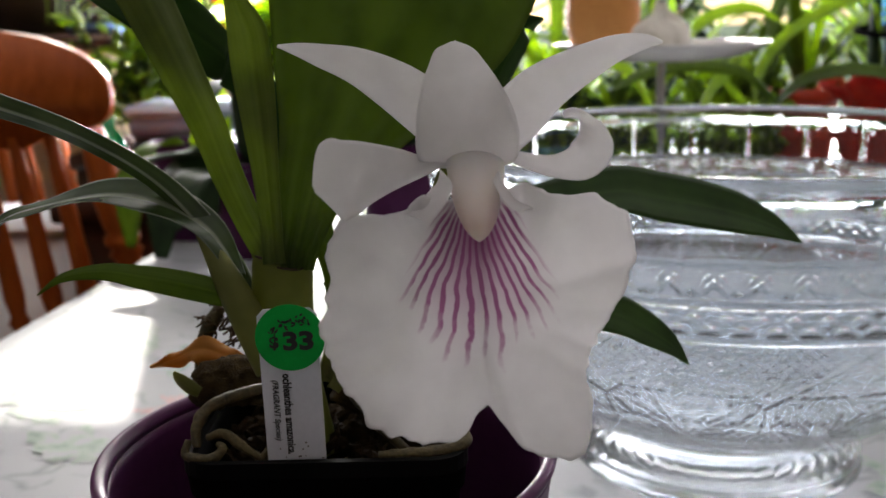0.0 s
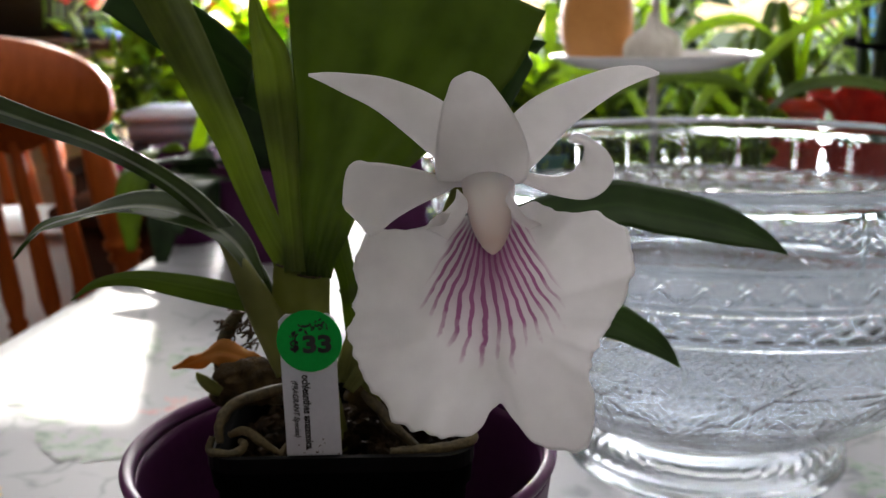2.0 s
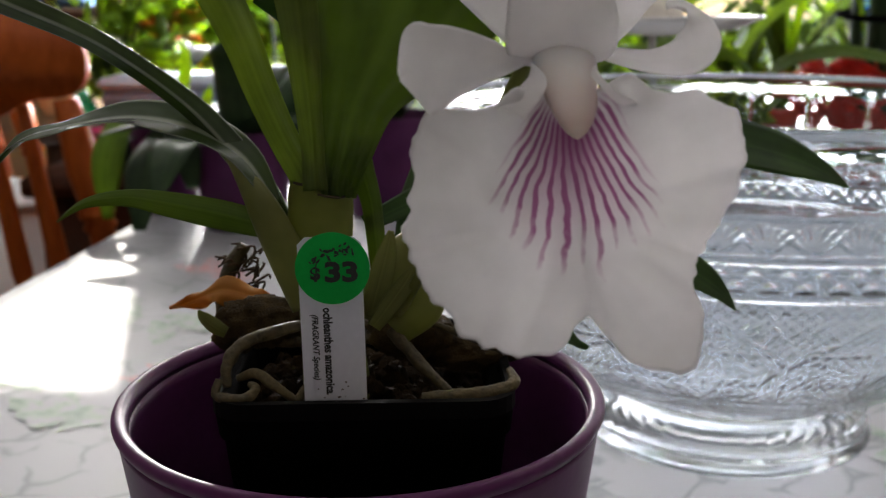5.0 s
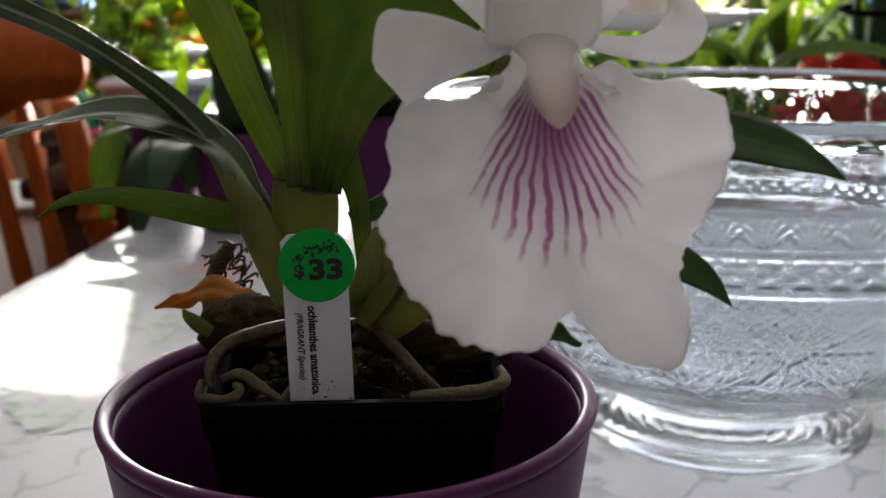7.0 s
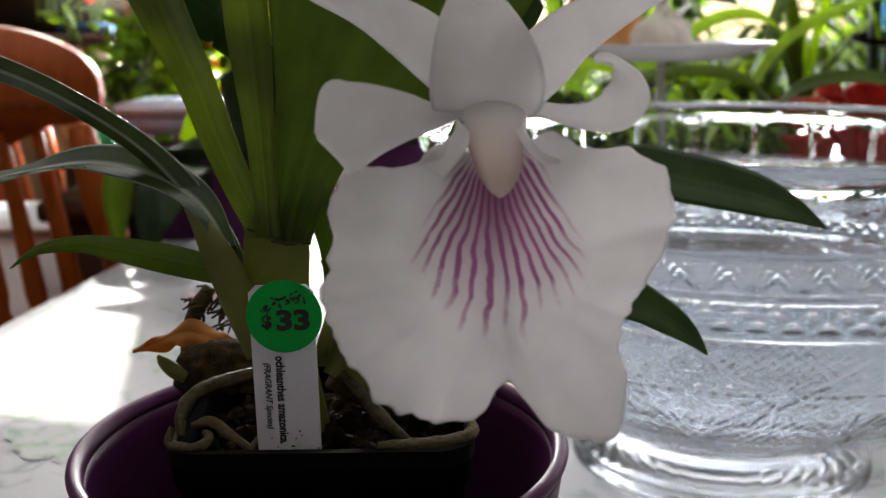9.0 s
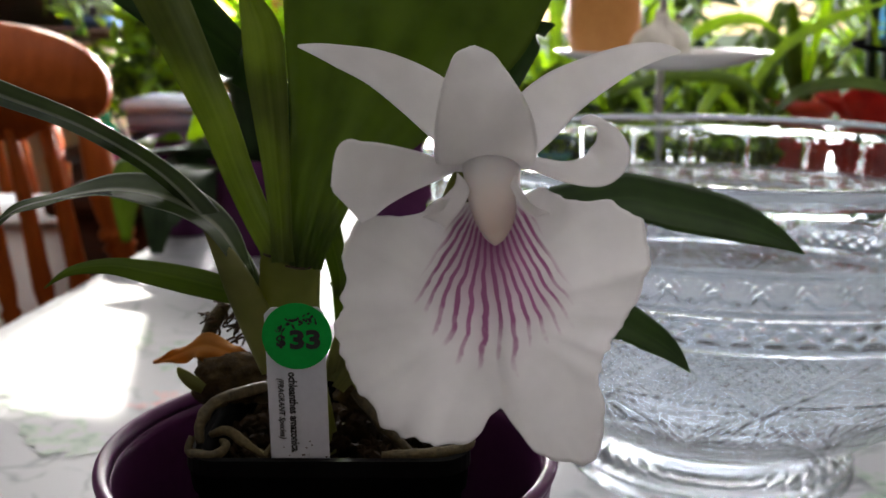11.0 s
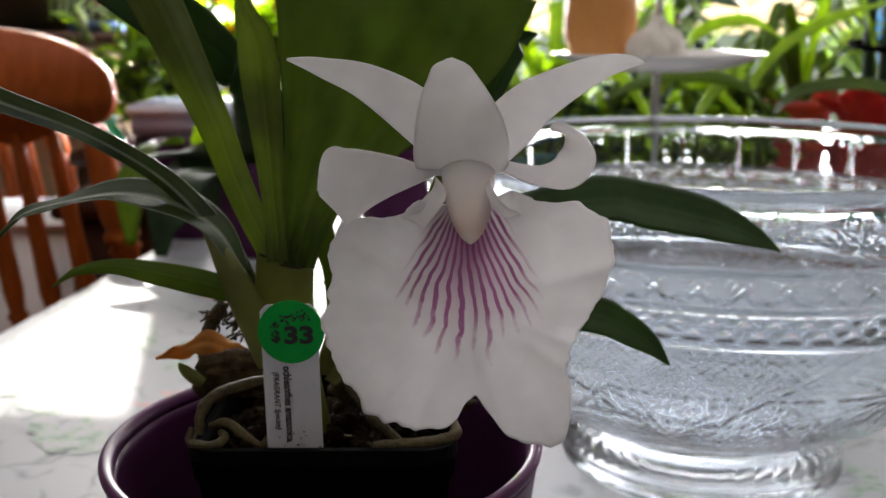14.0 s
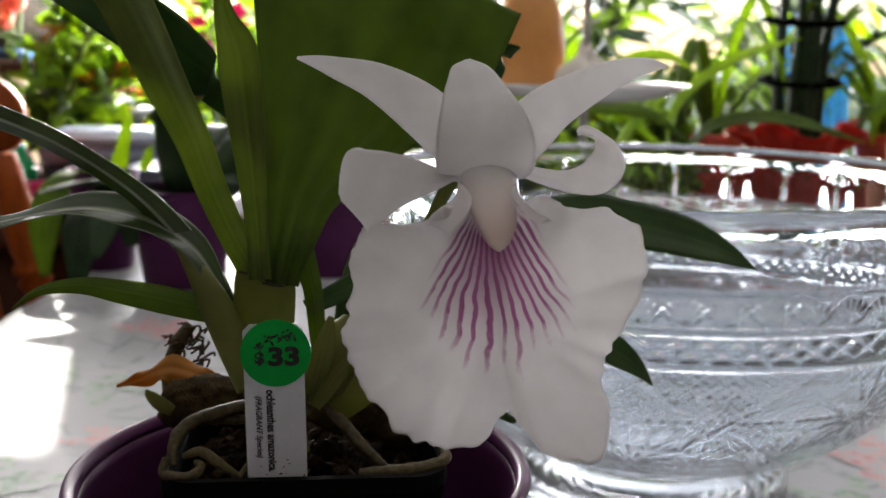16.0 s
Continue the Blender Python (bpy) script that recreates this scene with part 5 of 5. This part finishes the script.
def red_pot(x, y, r, h, z=0.008):
    p = thing("red_pot", (x, y, z), "red plastic flower pot on the plant bench", "plant pot", "red pots")
    part("pot_wall", lathe([(r * 0.7, 0), (r * 0.95, h * 0.82), (r * 1.03, h * 0.83), (r * 1.06, h), (r * 0.98, h), (r * 0.9, h * 0.8), (r * 0.66, h * 0.06)], (x, y, z), 40), M_red, p)
    part("soil", lathe([(0.002, h * 0.86), (r * 0.9, h * 0.85), (r * 0.85, h * 0.75), (0.002, h * 0.75)], (x, y, z), 24), M_bark, p)
    return z + h * 0.85


def strap_plant(x, y, z, count, length, width, mats, spread=1.0, label="strap-leaved plant glowing in the window light", seed=1, droop=0.5, lean=0.0):
    rnd = random.Random(seed)
    p = thing("strap_plant", (x, y, z), label, "plant", "window plants")
    for k in range(count):
        a = rnd.uniform(0, 6.283)
        d = Vector((math.cos(a) + lean, math.sin(a) * 0.7, 0))
        L = length * rnd.uniform(0.6, 1.15)
        up = rnd.uniform(0.35, 1.0)
        s = spread * rnd.uniform(0.5, 1.0)
        o = Vector((x, y, z)) + d * 0.01
        pts = [o, o + d * L * 0.25 * s + UP * L * 0.45 * up, o + d * L * 0.6 * s + UP * L * 0.75 * up, o + d * L * 0.95 * s + UP * L * (0.75 * up - droop * 0.3), o + d * L * 1.15 * s + UP * L * (0.7 * up - droop * 0.6)]
        w = width * rnd.uniform(0.7, 1.2)
        part("leaf", blade(pts, [w * 0.6, w, w * 1.05, w * 0.8, w * 0.08], Vector((-d.y, d.x, 0)), 14, 4, fold=0.35, thick=0.0012), rnd.choice(mats), p)
    return p


def leaf_cloud(name, x, y, z, size, count, leaf_len, mats, label, seed, group="window plants"):
    """A bushy plant: branching stems that carry many small leaves."""
    rnd = random.Random(seed)
    p = thing(name, (x, y, z), label, "plant", group)
    meshes = [bmesh.new() for _ in mats]
    stems = bmesh.new()
    per = max(1, count // 14)
    for s in range(14):
        tip = Vector((x + rnd.uniform(-1, 1) * size[0], y + rnd.uniform(-1, 1) * size[1], z + size[2] * rnd.uniform(0.35, 1.0)))
        mid = Vector((x, y, z)).lerp(tip, 0.5) + Vector((rnd.uniform(-0.02, 0.02), 0, size[2] * 0.12))
        base = Vector((x + rnd.uniform(-0.02, 0.02), y, z))
        tube([base, mid, tip], [0.004, 0.003, 0.0015], 5, 8, into=stems)
        for k in range(per):
            t = rnd.uniform(0.25, 1.0)
            o = glide([base, mid, tip], t)
            d = Vector((rnd.uniform(-1, 1), rnd.uniform(-1, 1), rnd.uniform(-0.3, 0.8))).normalized()
            L = leaf_len * rnd.uniform(0.6, 1.3)
            side = d.cross(Vector((rnd.uniform(-1, 1), rnd.uniform(-1, 1), rnd.uniform(-1, 1)))).normalized()
            blade([o, o + d * L * 0.5 + UP * L * 0.1, o + d * L], [L * 0.05, L * 0.18, L * 0.02], side, 5, 2, fold=0.2, thick=0.0008, into=meshes[rnd.randrange(len(mats))])
    tagged(part("branching", stems, M_twig, p), kind="stuff")
    for b, m in zip(meshes, mats):
        tagged(part("foliage", b, m, p), kind="stuff")
    return p


box = thing("planter_box", (0.36, 2.0, 0.008), "long brown wooden planter box on the bench", "planter")
part("box_front", slab(-0.05, 0.74, 1.93, 1.95, 0.008, 0.036, 0.003), M_bench, box)
part("box_back", slab(-0.05, 0.74, 2.09, 2.11, 0.008, 0.036, 0.003), M_bench, box)
part("box_end", slab(-0.05, -0.03, 1.95, 2.09, 0.008, 0.036, 0.003), M_bench, box)
part("box_end", slab(0.72, 0.74, 1.95, 2.09, 0.008, 0.036, 0.003), M_bench, box)
part("box_soil", slab(-0.03, 0.72, 1.95, 2.09, 0.01, 0.030, 0.0), M_bark, box)

# red pots in a row, and what grows in them
for k, (x, y, r, h) in enumerate(((0.63, 1.80, 0.062, 0.13), (0.80, 1.83, 0.066, 0.13), (0.97, 1.80, 0.062, 0.13))):
    top = red_pot(x, y, r, h)
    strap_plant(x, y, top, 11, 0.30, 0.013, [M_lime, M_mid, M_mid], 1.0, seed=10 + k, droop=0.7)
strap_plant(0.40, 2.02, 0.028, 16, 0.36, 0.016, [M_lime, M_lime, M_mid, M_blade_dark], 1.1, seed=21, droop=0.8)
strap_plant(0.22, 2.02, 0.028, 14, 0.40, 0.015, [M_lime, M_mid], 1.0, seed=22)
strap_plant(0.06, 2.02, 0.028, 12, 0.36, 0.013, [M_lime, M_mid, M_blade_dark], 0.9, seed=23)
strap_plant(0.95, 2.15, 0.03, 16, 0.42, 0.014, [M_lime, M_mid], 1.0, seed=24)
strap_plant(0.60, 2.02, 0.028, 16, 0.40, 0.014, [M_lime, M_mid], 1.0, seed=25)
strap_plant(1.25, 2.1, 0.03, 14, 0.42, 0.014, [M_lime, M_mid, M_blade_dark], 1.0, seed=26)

arch = thing("strap_plant", (0.4597, 1.4800, 0.1323), "strap-leaved plant with long arching lime leaves", "plant", "window plants")
for pts, w, m in (([(0.4921, 1.5000, 0.1348), (0.4277, 1.4700, 0.1860), (0.3453, 1.4500, 0.1980), (0.2724, 1.4200, 0.1889), (0.2284, 1.4000, 0.1683)], 0.010, M_mid),
                  ([(0.4836, 1.5000, 0.1304), (0.5111, 1.4600, 0.1723), (0.5629, 1.4200, 0.1874), (0.6217, 1.4000, 0.1789), (0.7052, 1.3800, 0.1537)], 0.011, M_mid),
                  ([(0.4571, 1.5000, 0.1305), (0.4687, 1.5200, 0.1857), (0.5096, 1.5200, 0.2377), (0.5772, 1.5200, 0.2764), (0.6629, 1.5200, 0.3020)], 0.010, M_lime),
                  ([(0.3906, 1.5500, 0.1258), (0.4115, 1.5500, 0.1617), (0.4411, 1.5500, 0.1973), (0.4486, 1.5500, 0.2237)], 0.011, M_lime),
                  ([(0.4633, 1.5500, 0.1258), (0.3892, 1.6000, 0.2220), (0.4148, 1.6000, 0.2626), (0.4787, 1.6000, 0.2717), (0.5360, 1.6000, 0.2403)], 0.012, M_lime),
                  ([(0.3181, 1.5500, 0.1259), (0.2797, 1.5500, 0.1883), (0.2165, 1.5500, 0.2060), (0.1633, 1.5500, 0.1883)], 0.012, M_lime)):
    part("leaf", blade(pts, [w * 0.6, w, w, w * 0.9, w * 0.1], [Vector((0.1, 0.5, 0.8)), Vector((0, 0.7, 0.7))], 24, 5, fold=0.25, thick=0.0012), m, arch)
part("leaf_base", tube([(0.5084, 1.6200, 0.0337), (0.4719, 1.5200, 0.1330)], [0.02, 0.012], 12, 8), M_mid, arch)

# red foil wrap round a pot of dark canes
WX, WY = 0.702, 1.60
wrap = thing("wrapped_plant", (WX, WY, 0.008), "dark cane plant in a pot wrapped in red foil", "plant")
part("pot_wall", lathe([(0.045, 0), (0.062, 0.12), (0.066, 0.125), (0.06, 0.125), (0.042, 0.01)], (WX, WY, 0.0), 32), M_red, wrap)
part("foil_wrap", lathe([(0.048, 0.0), (0.064, 0.10), (0.072, 0.125), (0.088, 0.145), (0.100, 0.160), (0.098, 0.162), (0.085, 0.148), (0.068, 0.128), (0.061, 0.10), (0.046, 0.004)], (WX, WY, 0.001), 72,
                         lambda th, r, z, i: (r * (1 + (0.14 * math.sin(7 * th) + 0.06 * math.sin(13 * th)) * max(0, (z - 0.11) / 0.05)), z + 0.018 * math.sin(5 * th + 1) * max(0, (z - 0.12) / 0.06))), M_red_foil, wrap, "crumpled red foil wrap")
rnd = random.Random(5)
for k in range(6):
    a = rnd.uniform(0, 6.28)
    o = Vector((WX + 0.030 * math.cos(a), WY + 0.03 * math.sin(a), 0.11))
    part("cane", tube([o, o + Vector((rnd.uniform(-0.01, 0.01), 0, 0.18)), o + Vector((rnd.uniform(-0.04, 0.04), rnd.uniform(-0.03, 0.03), 0.42))], [0.010, 0.009, 0.007], 8, 16, lump=0.15), M_blade_dark, wrap)
for k in range(26):
    a = rnd.uniform(0, 6.28)
    o = Vector((WX + rnd.uniform(-0.05, 0.05), WY + rnd.uniform(-0.04, 0.04), rnd.uniform(0.20, 0.48)))
    d = Vector((math.cos(a), math.sin(a) * 0.6, 0.5))
    L = rnd.uniform(0.08, 0.16)
    part("leaf", blade([o, o + d * L * 0.5 + UP * 0.02, o + d * L - UP * 0.01], [0.003, 0.010, 0.0008], Vector((-d.y, d.x, 0)), 8, 3, fold=0.2), M_blade_dark if k % 3 else M_mid, wrap)
for z in (0.235, 0.33):
    hoop = [(WX + 0.062 * math.cos(q), WY + 0.05 * math.sin(q), z + 0.006 * math.sin(q)) for q in [k * 6.2832 / 16 for k in range(17)]]
    part("hoop", tube(hoop, [0.005, 0.005], 6, 40), M_black, wrap, "black support hoop")

# blue film, terracotta pot, teal bowl, clutter on the bench
film = thing("blue_bag", (0.885, 1.95, 0.008), "crumpled translucent blue plastic bag", "bag")
part("bag_body", lathe([(0.05, 0.0), (0.066, 0.06), (0.064, 0.16), (0.066, 0.25), (0.058, 0.33), (0.03, 0.36)], (0.885, 1.95, 0.009), 60, lambda th, r, z, i: (r * (1 + 0.08 * math.sin(9 * th + z * 30) + 0.05 * math.sin(17 * th)), z)), M_blue, film)
tpot = thing("terracotta_pot", (0.80, 1.36, 0), "round terracotta pot standing on the tablecloth", "plant pot")
part("pot_wall", lathe([(0.035, 0), (0.058, 0.09), (0.066, 0.14), (0.064, 0.19), (0.057, 0.195), (0.055, 0.19), (0.05, 0.1), (0.03, 0.01)], (0.80, 1.36, 0.0), 48), M_terracotta, tpot)
teal = thing("teal_bowl", (0.16, 1.72, 0.03), "small teal glazed bowl on the plant bench", "bowl")
part("bowl_wall", lathe([(0.03, 0), (0.055, 0.03), (0.068, 0.07), (0.070, 0.085), (0.064, 0.085), (0.05, 0.035), (0.02, 0.01)], (0.17, 1.76, 0.03), 40), M_teal, teal)

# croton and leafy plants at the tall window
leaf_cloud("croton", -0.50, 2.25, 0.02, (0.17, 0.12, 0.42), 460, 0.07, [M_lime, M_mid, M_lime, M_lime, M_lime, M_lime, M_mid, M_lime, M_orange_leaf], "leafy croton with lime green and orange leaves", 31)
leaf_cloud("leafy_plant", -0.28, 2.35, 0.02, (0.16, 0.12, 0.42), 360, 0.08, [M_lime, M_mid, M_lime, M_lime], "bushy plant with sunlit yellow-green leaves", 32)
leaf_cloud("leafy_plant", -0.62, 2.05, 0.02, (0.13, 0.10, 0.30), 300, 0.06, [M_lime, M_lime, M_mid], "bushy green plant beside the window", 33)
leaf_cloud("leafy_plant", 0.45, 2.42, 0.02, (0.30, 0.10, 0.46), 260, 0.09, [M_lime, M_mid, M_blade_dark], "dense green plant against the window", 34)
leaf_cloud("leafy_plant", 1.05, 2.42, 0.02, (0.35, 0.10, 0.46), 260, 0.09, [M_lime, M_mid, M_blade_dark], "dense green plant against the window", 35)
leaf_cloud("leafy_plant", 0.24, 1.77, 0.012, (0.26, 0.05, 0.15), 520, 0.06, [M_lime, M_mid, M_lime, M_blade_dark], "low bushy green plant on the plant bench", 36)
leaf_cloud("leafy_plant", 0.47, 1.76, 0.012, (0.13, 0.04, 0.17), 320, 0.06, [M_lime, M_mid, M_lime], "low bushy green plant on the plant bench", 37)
side = thing("side_stand", (-0.45, 2.2, FLOOR), "dark wooden stand for plants by the window", "stand")
part("stand_top", slab(-0.75, -0.12, 2.0, 2.45, -0.01, 0.02, 0.004), M_shelf, side)
for x, y in ((-0.72, 2.03), (-0.15, 2.03), (-0.72, 2.42), (-0.15, 2.42)):
    part("leg", slab(x - 0.02, x + 0.02, y - 0.02, y + 0.02, FLOOR, -0.01, 0.003), M_shelf, side)
mag = thing("hanging_blossom", (-0.26, 2.0, 0.33), "magenta blossoms hanging in the window", "flowers")
bm = bmesh.new()
for k in range(26):
    o = Vector((-0.27 + rnd.uniform(-0.05, 0.05), 2.0 + rnd.uniform(-0.03, 0.03), 0.37 + rnd.uniform(-0.10, 0.10)))
    d = Vector((rnd.uniform(-1, 1), rnd.uniform(-1, 0.2), rnd.uniform(-1, 0.6))).normalized()
    blade([o, o + d * 0.02, o + d * 0.036], [0.004, 0.014, 0.004], d.cross(Vector((0.3, 0.2, 1))).normalized(), 5, 3, cup=0.3, into=bm)
part("blossoms", bm, M_magenta, mag)
part("blossom_stem", tube([(-0.27, 2.0, 0.02), (-0.29, 2.0, 0.25), (-0.27, 2.0, 0.45)], [0.004, 0.003, 0.002], 6, 12), M_blade_dark, mag)

# storage tubs, bottle and pail on the sideboard behind the table
board = thing("sideboard", (-0.45, 1.72, FLOOR), "low dark sideboard crowded with tubs", "sideboard")
part("carcass", slab(-0.60, -0.16, 1.57, 1.90, FLOOR, -0.03, 0.004), M_shelf, board)
part("worktop", slab(-0.62, -0.14, 1.55, 1.92, -0.03, 0.0, 0.004), M_shelf, board)
tub = thing("storage_tub", (-0.42, 1.66, 0.0), "navy storage tub with a pale plastic lid", "storage box")
part("tub_body", slab(-0.495, -0.325, 1.60, 1.76, 0.0, 0.098, 0.008), M_navy, tub)
part("tub_collar", slab(-0.498, -0.322, 1.597, 1.763, 0.098, 0.128, 0.004), M_box_clear, tub)
part("lid", slab(-0.505, -0.315, 1.59, 1.77, 0.128, 0.146, 0.006), M_lid, tub, "pale grey plastic lid")
bottle = thing("green_bottle", (-0.536, 1.615, 0), "green plastic bottle beside the tub", "bottle")
part("bottle_body", lathe([(0.022, 0.0), (0.026, 0.004), (0.026, 0.085), (0.018, 0.105), (0.011, 0.112), (0.011, 0.128), (0.002, 0.129)], (-0.536, 1.615, 0), 32), M_green_bottle, bottle)
pail = thing("red_pail", (-0.49, 1.58, 0), "small dark red pail", "pail")
part("pail_body", lathe([(0.022, 0.0), (0.027, 0.07), (0.029, 0.072), (0.026, 0.074), (0.021, 0.004)], (-0.495, 1.565, 0.0005), 28), M_magenta, pail)
cool = thing("white_chest", (-0.80, 1.9, FLOOR), "white enamel chest behind the chair", "chest")
part("chest_body", slab(-1.10, -0.63, 1.80, 2.02, FLOOR, -0.10, 0.01), M_white_box, cool)
part("chest_lid", slab(-1.11, -0.62, 1.79, 2.03, -0.10, -0.075, 0.008), M_white_box, cool)

# shelf with tulips on the beige wall
shelf = thing("wall_shelf", (-0.95, 2.5, 0.2), "dark wooden wall shelf holding tulips", "shelf")
part("shelf_board", slab(-1.35, -0.70, 2.30, 2.598, 0.225, 0.25, 0.003), M_shelf, shelf)
part("back_panel", slab(-1.35, -0.735, 2.575, 2.598, 0.25, 0.62, 0.003), M_jamb, shelf)
part("bracket", slab(-0.78, -0.75, 2.45, 2.598, 0.13, 0.225, 0.003), M_shelf, shelf)
tray = thing("blue_planter", (-0.82, 2.40, 0.25), "blue planter on the wall shelf", "planter")
part("planter_body", slab(-0.86, -0.75, 2.36, 2.45, 0.25, 0.275, 0.006), M_blue_tray, tray)
tulips = thing("tulips", (-0.82, 2.40, 0.285), "coral and orange tulips in a blue planter", "flowers")
for k in range(9):
    x, y, h = -0.91 + 0.019 * k, 2.39 + rnd.uniform(-0.02, 0.02), rnd.uniform(0.02, 0.11)
    part("stalk", tube([(x, y, 0.275), (x + 0.004, y, 0.275 + h * 0.5), (x + rnd.uniform(-0.01, 0.01), y, 0.285 + h)], [0.003, 0.003, 0.003], 6, 8), M_mid, tulips)
    part("bloom", lathe([(0.004, 0), (0.016, 0.010), (0.020, 0.026), (0.016, 0.044), (0.011, 0.050), (0.002, 0.04)], (x, y, 0.283 + h), 18, lambda th, r, z, i: (r * (1 + 0.12 * math.cos(3 * th)), z)), M_tulip_orange if k in (1, 2) else M_tulip_red, tulips)
bag = thing("paper_bag", (-0.76, 2.42, 0.02), "crumpled cream paper bag on the stand", "bag")
part("bag_body", lathe([(0.07, 0.0), (0.085, 0.05), (0.08, 0.11), (0.065, 0.17), (0.03, 0.195)], (-0.79, 2.36, 0.02), 40, lambda th, r, z, i: (r * (1 + 0.10 * math.sin(5 * th + z * 20) + 0.05 * math.sin(11 * th)), z)), M_bag, bag)
